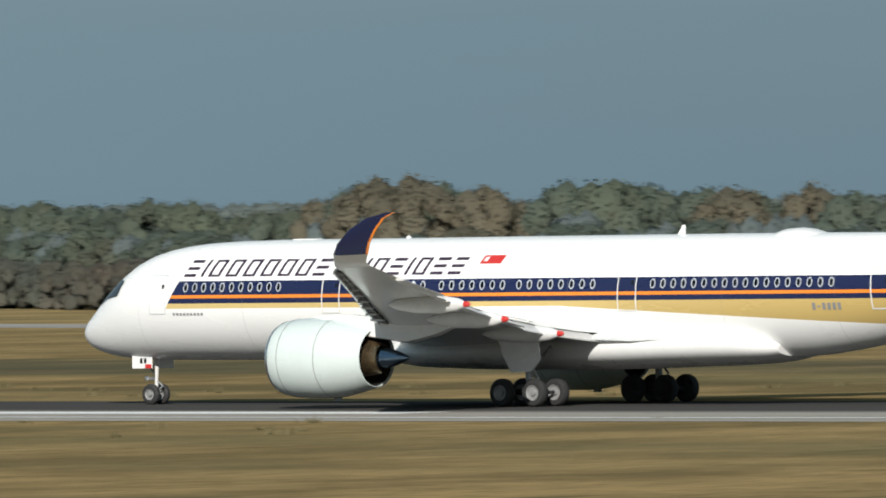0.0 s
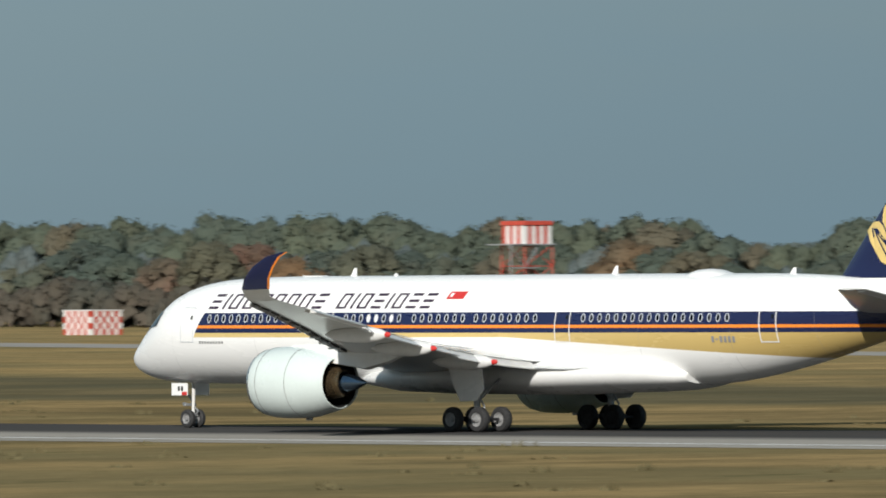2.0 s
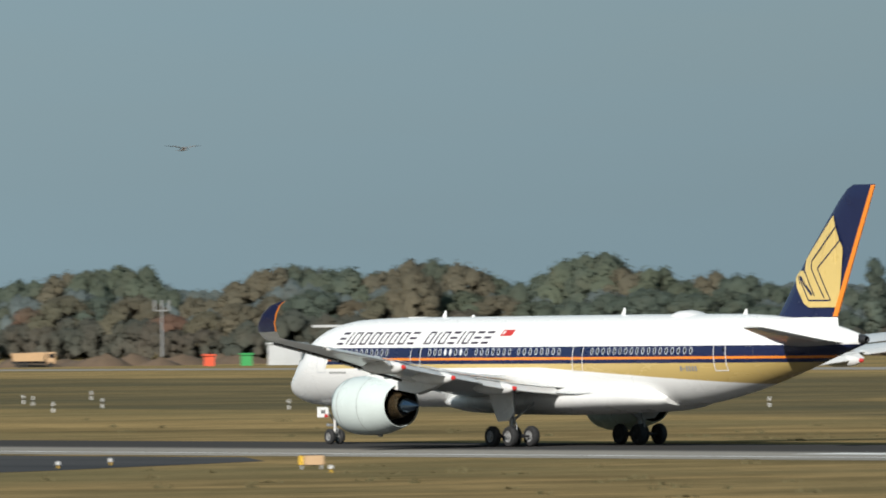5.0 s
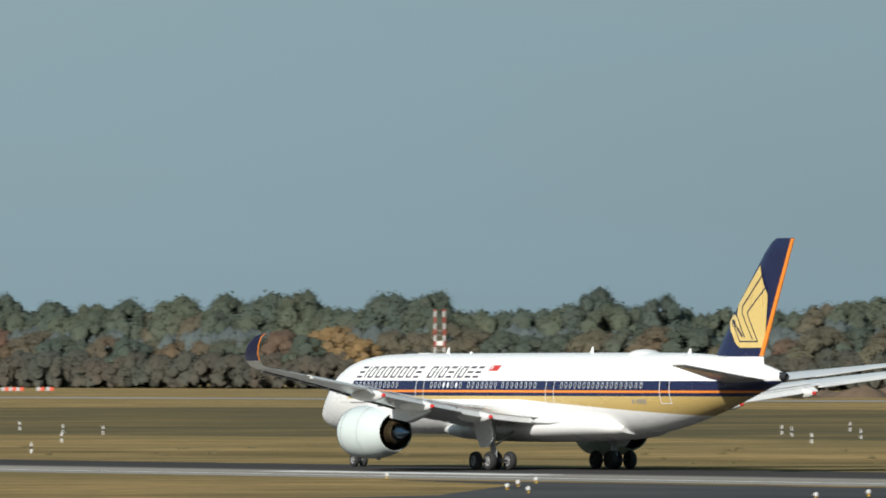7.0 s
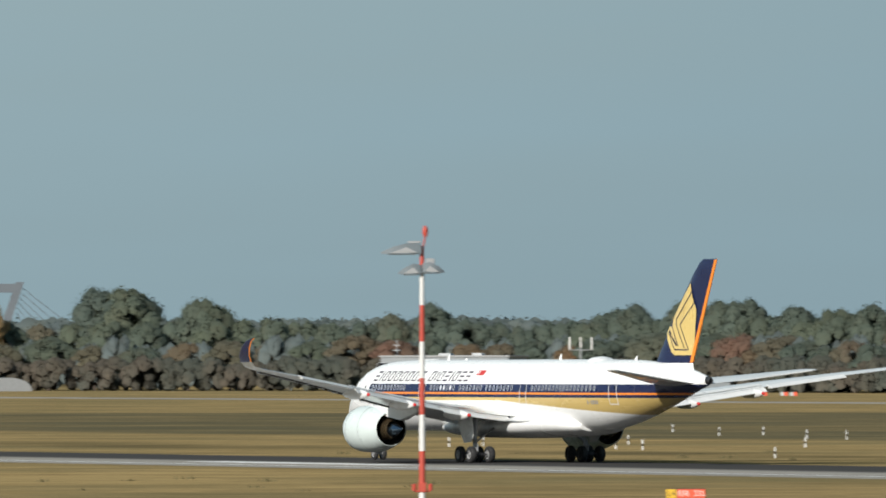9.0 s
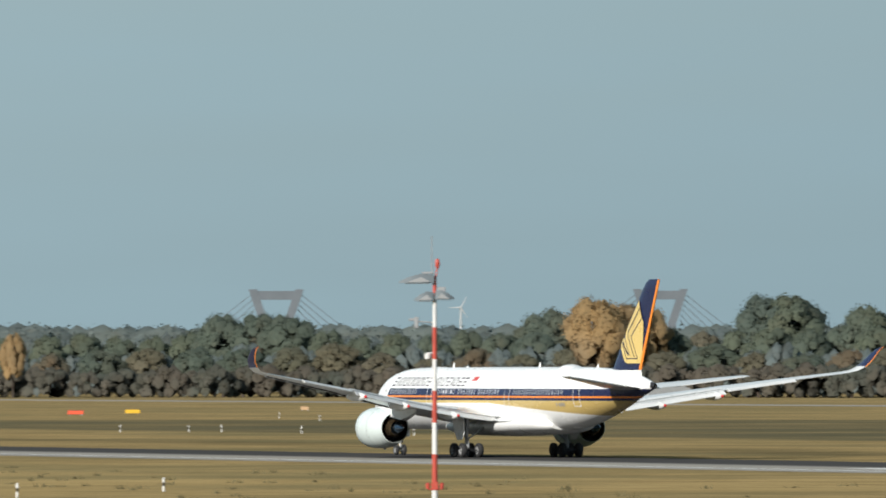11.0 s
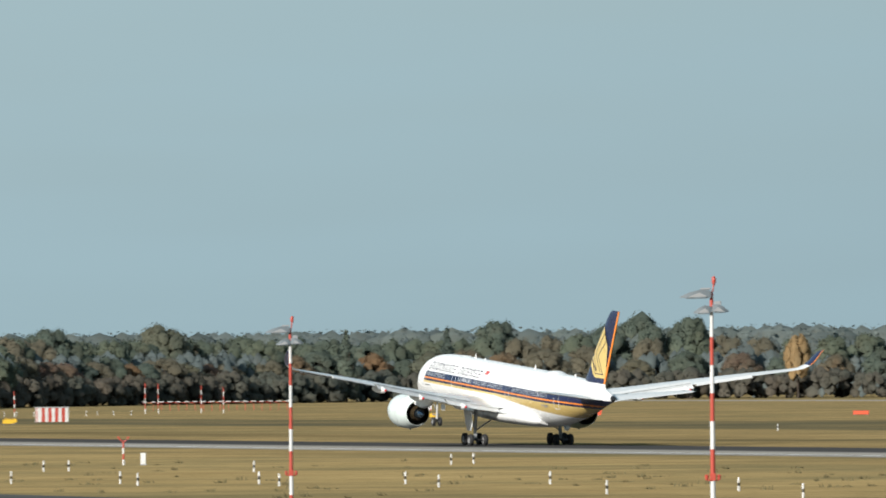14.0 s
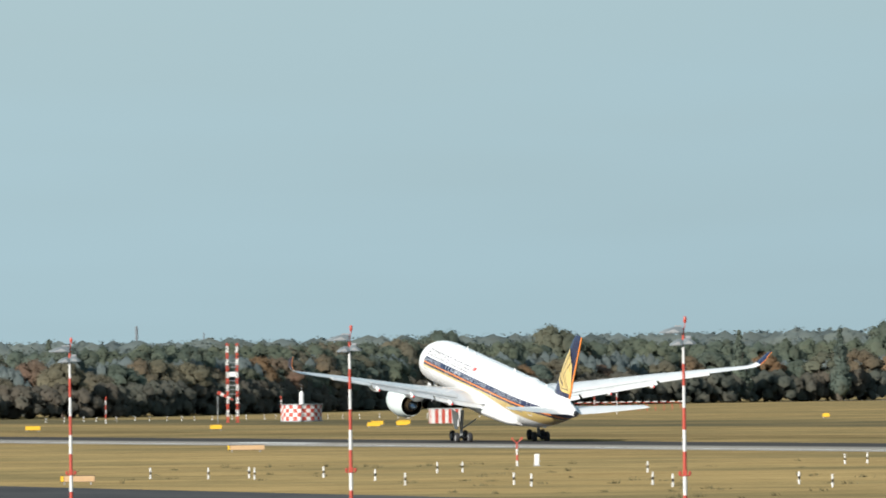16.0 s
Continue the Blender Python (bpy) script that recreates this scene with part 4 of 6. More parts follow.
def marker_posts():
    """Black and white posts that stand in the grass."""
    white = Shape().tube((0, 0, 0), (0, 0, 0.75), 0.085, 0.085, 8)
    cap = Shape().tube((0, 0, 0.75), (0, 0, 1.0), 0.085, 0.05, 8)
    bandm = Shape().tube((0, 0, 0.38), (0, 0, 0.62), 0.09, 0.09, 8)
    w, c, b = white.mesh("post", [MAT["pole_white"]], 40), cap.mesh("cap", [MAT["pole_white"]], 40), bandm.mesh("dark_band", [MAT["black"]], 40)
    first = thing("marker_post", "short black and white marker post in the grass", "marker post", Matrix(), "marker posts")
    part("post", w, None, first), part("cap", c, None, first), part("dark_band", b, None, first)
    near = [(-904, 253), (-896, 256), (-897, 260), (-885, 257), (-891, 265), (-859, 260), (-821, 251), (-919, 284), (-921, 287), (-811, 257), (-797, 254), (-895, 296), (-797, 264), (-780, 260), (-945, 332), (-950, 336),
            (-785, 272), (-760, 266), (-774, 280), (-707, 260), (-715, 273), (-674, 262), (-702, 284)]
    beyond = [(-906, 660), (-903, 669), (-801, 601), (-989, 723), (-959, 620), (-937, 607), (-864, 562), (-993, 651), (-901, 592), (-853, 582), (-925, 492), (-912, 488), (-831, 458), (-930, 516), (-1136, 612), (-1082, 589), (-1086, 597),
              (-1036, 575), (-1018, 570), (-1293, 654), (-1559, 796), (-955, 489), (-965, 498), (-973, 519), (-1172, 617), (-1343, 547), (-1341, 551), (-1348, 539), (-1301, 546), (-1709, 713), (-1615, 681), (-1404, 542), (-1259, 544)]
    rnd = random.Random(5)
    spots = near + beyond
    # a row of stakes along the far edge of the field
    for i in range(30):
        p = at(72.35 + i * 0.088 + rnd.uniform(-0.02, 0.02), 2230 + rnd.uniform(-15, 15))
        spots.append((p.x, p.y))
    for n, (x, y) in enumerate(spots):
        if n == 0:
            first.matrix_world = pose(x, y, 0)
        else:
            copy_thing(first, pose(x, y, 0, 0, 0, rnd.uniform(0, 90)))


def papi(x, y):
    ob = thing("approach_light_box", "yellow and dark approach light box on short legs", "runway light", pose(x, y, 0, 0, 0, 50), "row of approach light boxes")
    part("housing", Shape().box(0, 0, 0.82, 0.8, 0.85, 0.22, bevel=0.04), MAT["black"], ob)
    part("hood", Shape().box(0.04, 0, 0.94, 0.74, 0.78, 0.06, bevel=0.02), MAT["yellow"], ob, "yellow hood")
    part("lens", Shape().box(-0.41, 0, 0.82, 0.03, 0.6, 0.12), MAT["glass"], ob)
    for lx in (-0.3, 0.3):
        for ly in (-0.32, 0.32):
            part("leg", Shape().tube((lx, ly, 0), (lx, ly, 0.72), 0.025, n=8), MAT["galvanised"], ob)


def edge_lights():
    """Small white elevated lights beside the taxiway exit."""
    first = None
    for x, y in ((-533, 347), (-541, 356), (-569, 349), (-583, 356), (-598, 366), (-612, 376), (-500, 344), (-470, 378), (-640, 381)):
        if first is None:
            first = thing("taxiway_light", "small white elevated taxiway edge light", "runway light", pose(x, y, 0), "taxiway edge lights")
            part("stem", Shape().tube((0, 0, 0), (0, 0, 0.22), 0.05, n=8), MAT["yellow"], first)
            part("lamp", Shape().spin([(0.22, 0.12), (0.3, 0.14), (0.42, 0.11), (0.47, 0.01)], (0, 0, 0), "z", 10), MAT["pole_white"], first)
        else:
            copy_thing(first, pose(x, y, 0))


def sign_board(name, label, x, y, az, w, h, parts=(), words=()):
    """A low airfield sign on feet; words: (text, dx, size, material)."""
    ob = thing(name, label, "airfield sign", pose(x, y, 0, 0, 0, az))
    part("cabinet", Shape().box(0, 0, 0.22 + h / 2, w, 0.24, h, bevel=0.03), MAT["black"], ob)
    x0 = -w / 2
    for pw, mat in parts:
        part("face", Shape().box(x0 + pw / 2, -0.125, 0.22 + h / 2, pw - 0.05, 0.012, h - 0.08), MAT[mat], ob)
        x0 += pw
    for lx in (-w * 0.38, w * 0.38):
        part("foot", Shape().box(lx, 0, 0.12, 0.1, 0.2, 0.24), MAT["galvanised"], ob)
    for text, dx, size, mat in words:
        cu = bpy.data.curves.new("lettering", "FONT")
        cu.body, cu.size, cu.align_x, cu.align_y, cu.extrude = text, size, "CENTER", "CENTER", 0.004
        tmp = bpy.data.objects.new("tmp", cu)
        scene.collection.objects.link(tmp)
        me = bpy.data.meshes.new_from_object(tmp.evaluated_get(bpy.context.evaluated_depsgraph_get()))
        bpy.data.objects.remove(tmp)
        me.materials.clear()
        me.materials.append(MAT[mat])
        t = part("lettering", me, None, ob)
        t.matrix_local = pose(dx, -0.14, 0.22 + h / 2, 90, 0, 0)
    return ob


def signs():
    sign_board("runway_sign", "red and yellow runway holding sign in the grass", -578.2, 312.4, 61, 2.45, 0.62, ((0.68, "yellow"), (1.77, "sign_red")),
               (("L4", -0.88, 0.5, "black"), ("05R  23L", 0.34, 0.46, "pole_white")))
    sign_board("guide_sign", "yellow-edged dark guidance sign seen from behind", -513.2, 351.7, 55, 1.5, 0.62, ((0.3, "yellow"), (1.2, "truck_beige")))
    for x, y, w, mat in ((-1810, 715, 2.9, "sign_red"), (-1847, 741, 2.8, "yellow"), (-1866, 652, 1.3, "yellow"), (-2005, 734, 4.5, "sign_red"), (-1877, 687, 4.2, "sign_red"), (-1768, 474, 2.6, "yellow"), (-1724, 494, 2.0, "yellow"), (-1745, 528, 2.2, "yellow"), (-1771, 541, 2.0, "yellow"), (-1799, 545, 2.2, "yellow"), (-1809, 553, 2.2, "yellow"), (-1969, 827, 1.6, "truck_beige")):
        az = math.degrees(math.atan2(-x, y))
        sign_board("taxiway_sign", "small %s taxiway sign in dry grass" % ("red" if mat == "sign_red" else "yellow" if mat == "yellow" else "brown"), x, y, az, w, 0.75, ((w, mat),))
    sign_board("guide_sign", "low dark guidance sign with a yellow end", -1215.6, 352, 73.8, 4.4, 0.6, ((0.3, "yellow"), (4.1, "truck_beige")))
    sign_board("guide_sign", "low dark guidance sign with a yellow end", -864.1, 235.5, 74.7, 2.9, 0.55, ((0.3, "yellow"), (2.6, "truck_beige")))


def small_mast(x, y):
    """Frangible red and white instrument post with forked top, and the white cabinet beside it."""
    ob = thing("instrument_post", "thin red and white instrument post with forked top", "post", pose(x, y, 0, 0, 0, 72))
    for i in range(4):
        part("pole_section", Shape().tube((0, 0, i * 0.55), (0, 0, i * 0.55 + 0.55), 0.09, n=8), MAT["pole_red" if i % 2 else "pole_white"], ob)
    part("fork", Shape().tube((0, 0, 2.2), (-0.45, 0, 2.6), 0.05).tube((0, 0, 2.2), (0.45, 0, 2.6), 0.05).box(-0.45, 0, 2.68, 0.2, 0.15, 0.15).box(0.45, 0, 2.68, 0.2, 0.15, 0.15), MAT["pole_red"], ob)
    cab = thing("cabinet", "white electrical cabinet in the grass", "cabinet", pose(x + 1.2, y + 1.6, 0, 0, 0, 72))
    part("body", Shape().box(0, 0, 0.62, 0.5, 0.4, 1.1, bevel=0.03), MAT["pole_white"], cab)
    part("plinth", Shape().box(0, 0, 0.05, 0.6, 0.5, 0.12), MAT["galvanised"], cab)


def checked(ob, w, d, h, z0, cell, mats=("pole_white", "pole_red"), stripes=False):
    """Front and side panels in a check or in stripes; each face is one mesh of two paints."""
    s = Shape()
    for face, length in (("front", w), ("side", d), ("back", w), ("side2", d)):
        nx, nz = max(2, round(length / cell)), 1 if stripes else max(2, round(h / cell))
        for i in range(nx):
            for j in range(nz):
                a, b = -length / 2 + length * i / nx, -length / 2 + length * (i + 1) / nx
                c, e = z0 + h * j / nz, z0 + h * (j + 1) / nz
                if face == "front":
                    q = [(a, -d / 2, c), (b, -d / 2, c), (b, -d / 2, e), (a, -d / 2, e)]
                elif face == "back":
                    q = [(b, d / 2, c), (a, d / 2, c), (a, d / 2, e), (b, d / 2, e)]
                elif face == "side":
                    q = [(w / 2, a, c), (w / 2, b, c), (w / 2, b, e), (w / 2, a, e)]
                else:
                    q = [(-w / 2, b, c), (-w / 2, a, c), (-w / 2, a, e), (-w / 2, b, e)]
                s.add(q, [(0, 1, 2, 3)], (i + j) % 2)
    part("wall", s, [MAT[mats[0]], MAT[mats[1]]], ob, smooth=None)


def huts():
    # chequered cabin
    ob = thing("equipment_hut", "red and white chequered equipment hut by the far runway", "hut", facing(47.38, 1600, 0, 42))
    checked(ob, 6.4, 6.0, 3.6, 0.0, 0.8)
    part("roof", Shape().box(0, 0, 3.68, 6.6, 6.2, 0.15), MAT["pole_white"], ob)
    # lookout cabin on a lattice tower
    ob = thing("radar_tower", "red and white striped cabin on a lattice tower", "tower", facing(45.05, 1657, 0, 40))
    s = Shape()
    lattice(s, 5.6, 0, 13.2, 3.3, 0.12)
    part("tower_frame", s, MAT["pole_red"], ob, "red lattice legs")
    part("platform", Shape().box(-1.2, 0, 13.25, 8.5, 6.6, 0.2), MAT["galvanised"], ob)
    checked(ob, 5.6, 5.2, 2.9, 13.35, 0.8, stripes=True)
    part("roof", Shape().box(0, 0, 16.55, 6.0, 5.6, 0.7, bevel=0.05), MAT["pole_red"], ob, "red flat roof")
    part("side_gantry", Shape().tube((-5.6, -2.8, 9.5), (-5.6, -2.8, 13.2), 0.1).tube((-5.6, -2.8, 13.1), (0, -2.8, 13.1), 0.1).tube((-5.6, -2.8, 9.6), (0, -2.8, 9.6), 0.1).tube((-5.6, -2.8, 13.1), (-2.8, -2.8, 9.6), 0.08).tube((0, -2.8, 13.1), (-2.8, -2.8, 9.6), 0.08).tube((-5.6, -2.8, 0), (-5.6, -2.8, 9.6), 0.1), MAT["galvanised"], ob)
    # striped hut
    ob = thing("equipment_hut", "low red and white striped equipment hut in the grass", "hut", facing(72.78, 1960, 0, 10))
    checked(ob, 5.6, 3.0, 2.6, 0.0, 0.62, stripes=True)
    part("roof", Shape().box(0, 0, 2.68, 5.8, 3.2, 0.14), MAT["facade_white"], ob)
    # round chequered beacon house
    ob = thing("radio_beacon", "round red and white chequered radio beacon with white drum", "beacon", facing(73.55, 2110, 0))
    s = Shape()
    n = 28
    for j in range(4):
        for i in range(n):
            a, b = 2 * math.pi * i / n, 2 * math.pi * (i + 1) / n
            z0, z1 = 0.2 + j * 0.78, 0.98 + j * 0.78
            s.add([(4 * math.cos(a), 4 * math.sin(a), z0), (4 * math.cos(b), 4 * math.sin(b), z0), (4 * math.cos(b), 4 * math.sin(b), z1), (4 * math.cos(a), 4 * math.sin(a), z1)], [(0, 1, 2, 3)], (i + j) % 2)
    part("wall", s, [MAT["pole_white"], MAT["pole_red"]], ob, smooth=None)
    part("plinth", Shape().tube((0, 0, 0), (0, 0, 0.22), 4.1, n=28), MAT["concrete_grey"], ob)
    part("roof", Shape().tube((0, 0, 3.3), (0, 0, 3.45), 4.2, n=28), MAT["galvanised"], ob)
    part("drum", Shape().spin([(3.45, 0.45), (5.6, 0.45), (6.0, 0.25), (6.1, 0.01)], (0, 0, 0), "z", 16), MAT["pole_white"], ob, "white aerial drum")
    part("rod", Shape().tube((0, 0, 6.0), (0, 0, 7.3), 0.05), MAT["galvanised"], ob)
    # two-legged lattice aerials
    for az, dist, top in ((58.95, 2216, 17.9), (73.92, 2090, 15.6)):
        ob = thing("lattice_mast", "red and white twin lattice mast on the airfield", "mast", facing(az, dist))
        for sx in (-0.95, 0.95):
            s = Shape()
            z = 0.0
            k = 0
            while z < top:
                zz = min(top, z + 1.25)
                for dx, dy in ((-0.2, -0.2), (0.2, -0.2), (0, 0.2)):
                    s.tube((sx + dx, dy, z), (sx + dx, dy, zz), 0.07, n=5, mi=k % 2)
                s.tube((sx - 0.2, -0.2, z), (sx + 0.2, -0.2, zz), 0.05, n=5, mi=k % 2)
                z, k = zz, k + 1
            part("lattice_leg", s, [MAT["pole_red"], MAT["pole_white"]], ob)
        r = Shape()
        for z in (top * 0.36, top * 0.47, top * 0.58, top * 0.7):
            r.tube((-1.1, 0, z), (1.1, 0, z), 0.07, n=6).tube((-1.1, 0, z + 0.9), (1.1, 0, z + 0.9), 0.06, n=6)
        part("rung", r, MAT["galvanised"], ob)
        part("aerial_panel", Shape().box(0, -0.1, top * 0.58 + 0.45, 1.4, 0.1, 0.9), MAT["pole_white"], ob)
    # aerial on a grey pole
    ob = thing("aerial_mast", "grey pole with three white panel aerials", "mast", facing(62.18, 2420))
    part("pole", Shape().tube((0, 0, 0), (0, 0, 11.4), 0.3, 0.22, 10).tube((-2.6, 0, 10.9), (2.6, 0, 10.9), 0.1), MAT["galvanised"], ob)
    for dx in (-2.5, 0, 2.5):
        part("panel_aerial", Shape().box(dx, 0, 12.4, 0.4, 0.3, 2.8, bevel=0.05), MAT["pole_white"], ob)
    ob = thing("aerial_mast", "grey pole with white panel aerials before the woods", "mast", facing(56.37, 2100))
    part("pole", Shape().tube((0, 0, 0), (0, 0, 11), 0.22, 0.16, 10).tube((-1.5, 0, 10.6), (1.5, 0, 10.6), 0.1), MAT["galvanised"], ob)
    for dx in (-1.4, 0, 1.4):
        part("panel_aerial", Shape().box(dx, 0, 11.6, 0.3, 0.3, 2.2, bevel=0.05), MAT["galvanised"], ob)
    # thin red and white posts before the woods
    for az, dist, h in ((74.1 + 0.5, 2130, 5.5), (72.98, 2200, 5.2), (73.66, 2190, 5.0), (72.28, 2300, 6.6), (72.21, 2320, 6.4), (71.98, 2330, 6.0), (71.86, 2300, 5.6)):
        ob = thing("banded_post", "thin red and white banded post before the woods", "post", facing(az, dist), "banded posts")
        for i in range(6):
            part("pole_section", Shape().tube((0, 0, i * h / 6), (0, 0, (i + 1) * h / 6), 0.10, n=6), MAT["pole_red" if i % 2 else "pole_white"], ob)
    # localiser aerial row
    ob = thing("localiser_aerial", "long low row of white localiser aerials on red stands", "aerial array", facing(71.9, 2480))
    part("rail", Shape().box(0, 0.2, 1.9, 34, 0.2, 0.15), MAT["pole_red"], ob)
    for i in range(18):
        x = -16.5 + i * 1.94
        part("aerial", Shape().box(x, -0.5, 2.1, 1.15, 1.6, 0.18, bevel=0.04), MAT["pole_white"], ob)
        part("stand", Shape().box(x, 0.2, 0.92, 0.12, 0.12, 1.85), MAT["pole_red"], ob)
    # windsock
    ob = thing("windsock", "red and white striped windsock on a thin pole", "windsock", facing(74.0, 2080))
    part("pole", Shape().tube((0, 0, 0), (0, 0, 6.0), 0.08, 0.06, 8), MAT["galvanised"], ob)
    for i in range(5):
        a, b = i * 0.6, (i + 1) * 0.6
        part("sock_ring", Shape().tube((a, 0, 6.0 - a * 0.5), (b, 0, 6.0 - b * 0.5), 0.42 - i * 0.05, 0.37 - i * 0.05, 12), MAT["pole_red" if i % 2 == 0 else "pole_white"], ob)


def house(name, label, az, dist, w, d, h, turn, wall, roof, windows=(), band_=None):
    ob = thing(name, label, "building", facing(az, dist, 0, turn))
    part("wall", Shape().box(0, 0, h / 2, w, d, h), MAT[wall], ob)
    part("roof", Shape().box(0, 0, h + 0.18, w + 0.6, d + 0.6, 0.36, bevel=0.05), MAT[roof], ob)
    for x, z, ww, hh in windows:
        win = part("window", Shape().box(x, -d / 2 - 0.02, z, ww + 0.2, 0.1, hh + 0.2), MAT["galvanised"], ob)
        part("pane", Shape().box(x, -d / 2 - 0.08, z, ww, 0.04, hh), MAT["glass"], win)
    return ob


def buildings():
    b = house("office_building", "flat grey two-storey airport building with dark windows", 62.86, 2522, 33, 11, 9.4, -24, "concrete_grey", "galvanised",
              ((-9.5, 7.3, 15.5, 1.3), (6.5, 6.8, 4.5, 1.6), (11.0, 6.9, 4.0, 1.3), (3.6, 4.2, 2.6, 5.2), (-11.5, 1.8, 7.0, 2.0), (14.0, 6.9, 1.2, 1.2)))
    part("roof_unit", Shape().box(-2, 0, 9.9, 3, 2, 0.7), MAT["facade_white"], b)
    part("roof_unit", Shape().box(6, 1, 9.9, 2.4, 2, 0.8), MAT["facade_white"], b)
    part("porch", Shape().box(9.5, -8.2, 1.5, 11, 3.2, 3.0), MAT["facade_white"], b, "low white porch")
    part("mast", Shape().tube((-14.8, 0, 9.4), (-14.8, 0, 13.4), 0.12).box(-14.8, 0, 12.2, 1.6, 0.2, 0.2).box(-14.8, 0, 11.0, 2.0, 0.2, 0.2), MAT["galvanised"], b)
    house("site_hut", "low white site hut with small windows", 61.90, 2418, 10.5, 4, 3.3, -14, "facade_white", "galvanised", ((1.2, 1.8, 1.4, 1.2), (-3, 1.3, 1.2, 2.2)))
    house("site_hut", "low white site hut with small windows", 62.36, 2400, 6.5, 4, 2.9, -14, "facade_white", "galvanised", ((0.5, 1.8, 3.2, 1.0),))
    house("site_hut", "low orange site hut beside a white one", 62.11, 2396, 2.6, 3, 2.6, -14, "sign_red", "galvanised")
    o = thing("depot_building", "white-fronted depot building over a dark ground floor", "building", facing(55.22, 2080, 0, -5))
    part("lower_wall", Shape().box(-1.7, 0, 1.85, 10.4, 9, 3.7), MAT["cladding"], o, "dark slate-grey lower wall")
    front = part("upper_storey", Shape().box(-2.8, -0.6, 4.95, 11.8, 10.2, 2.5), MAT["facade_white"], o, "white upper storey")
    for x in (-7.4, -5.2, 1.9):
        part("window", Shape().box(x, -5.72, 5.0, 1.0, 0.1, 1.7), MAT["glass"], front)
    part("side_block", Shape().box(6.2, 0.6, 3.4, 5.4, 9, 6.8), MAT["cladding"], o, "dark slate-grey side block")
    part("clerestory", Shape().box(-2.8, 0, 6.6, 11.4, 9, 0.8), MAT["cladding"], o)
    part("roof", Shape().box(-4.2, -0.2, 7.2, 15.6, 12, 0.5, bevel=0.06), MAT["facade_white"], o, "thin white overhanging roof")
    part("roof", Shape().box(7.0, 0.2, 7.1, 6.8, 11.4, 0.4, bevel=0.06), MAT["galvanised"], o, "thin grey overhanging roof")
    low = part("wing", Shape().box(-11.5, -1.0, 1.7, 9.0, 8, 3.4), MAT["facade_white"], o, "low white side wing")
    for x in (-14.2, -12.6, -11.0, -8.2):
        part("window", Shape().box(x, -5.02, 1.5, 0.7, 0.1, 1.9), MAT["glass"], low)
    for az in (55.16, 54.93, 54.60):
        solid("barrier", Shape().box(0, 0, 0.4, 3.6, 0.6, 0.8, bevel=0.08), MAT["facade_white"], "low white concrete barrier in the grass", "barrier", facing(az, 1990, 0, -4), "white barriers")
    house("white_shed", "small white shed by the far runway", 54.44, 2060, 4.8, 4, 4.9, -16, "facade_white", "facade_white")
    house("white_shed", "small white shed with corrugated side by the works", 55.70, 2020, 6.5, 4, 3.9, -14, "facade_white", "facade_white")
    house("green_container", "bright green container on the works site", 55.92, 2010, 2.0, 2.4, 2.0, 5, "green", "green")
    house("orange_container", "orange container on the works site", 56.12, 2010, 1.9, 2.2, 1.9, 5, "sign_red", "sign_red")
    # tip lorry
    ob = thing("tip_lorry", "beige tip lorry parked on the works site", "lorry", facing(57.06, 2040, 0, 4))
    part("tipper", Shape().loft([[(-3.9, -1.2, 1.2), (-3.9, 1.2, 1.2), (2.0, 1.2, 1.2), (2.0, -1.2, 1.2)], [(-4.3, -1.25, 2.7), (-4.3, 1.25, 2.7), (2.2, 1.25, 2.9), (2.2, -1.25, 2.9)]]), MAT["truck_beige"], ob, "beige steel tipper body")
    cab = part("cab", Shape().box(3.3, 0, 1.75, 1.7, 2.3, 2.3, bevel=0.15), MAT["truck_beige"], ob)
    part("windscreen", Shape().box(3.4, -1.16, 2.2, 1.0, 0.04, 0.8).box(4.16, 0, 2.2, 0.04, 1.9, 0.9), MAT["glass"], cab)
    part("chassis", Shape().box(0, 0, 0.9, 8.2, 1.0, 0.4), MAT["black"], ob)
    for x in (-3, -1.7, 3.2):
        for y in (-1.05, 1.05):
            part("wheel", Shape().spin([(-0.17, 0.2), (-0.17, 0.52), (0.17, 0.52), (0.17, 0.2)], (x, y, 0.52), "y", 16), MAT["rubber"], ob)
    # long low barriers, a container and a lamp frame on the works site
    for az, w in ((54.12, 5.2), (53.99, 4.2), (53.70, 4.2), (53.50, 3.2), (53.40, 3.6), (53.18, 1.6), (53.05, 1.4), (52.9, 1.8)):
        solid("barrier", Shape().box(0, 0, 0.4, w, 0.6, 0.8, bevel=0.08), MAT["facade_white"], "low white concrete barrier on the works site", "barrier", facing(az, 1955, 0, -3), "white barriers")
    house("green_container", "bright green container on the works site", 54.04, 1985, 2.4, 2.2, 2.3, 4, "green", "green")
    for az in (53.99, 53.36):
        ob = thing("warning_lamp", "orange warning lamp on a thin post", "warning lamp", facing(az, 1962))
        part("post", Shape().tube((0, 0, 0), (0, 0, 1.3), 0.06, n=8), MAT["galvanised"], ob)
        part("lamp", Shape().spin([(1.25, 0.1), (1.35, 0.38), (1.75, 0.42), (2.05, 0.2), (2.1, 0.01)], (0, 0, 0), "z", 14), MAT["sign_red"], ob, "orange lamp")
    ob = thing("lamp_frame", "grey lattice frame on the works site", "frame", facing(53.46, 1975))
    s = Shape()
    lattice(s, 0.9, 0, 3.4, 0.85, 0.07)
    part("lattice_leg", s, MAT["galvanised"], ob)
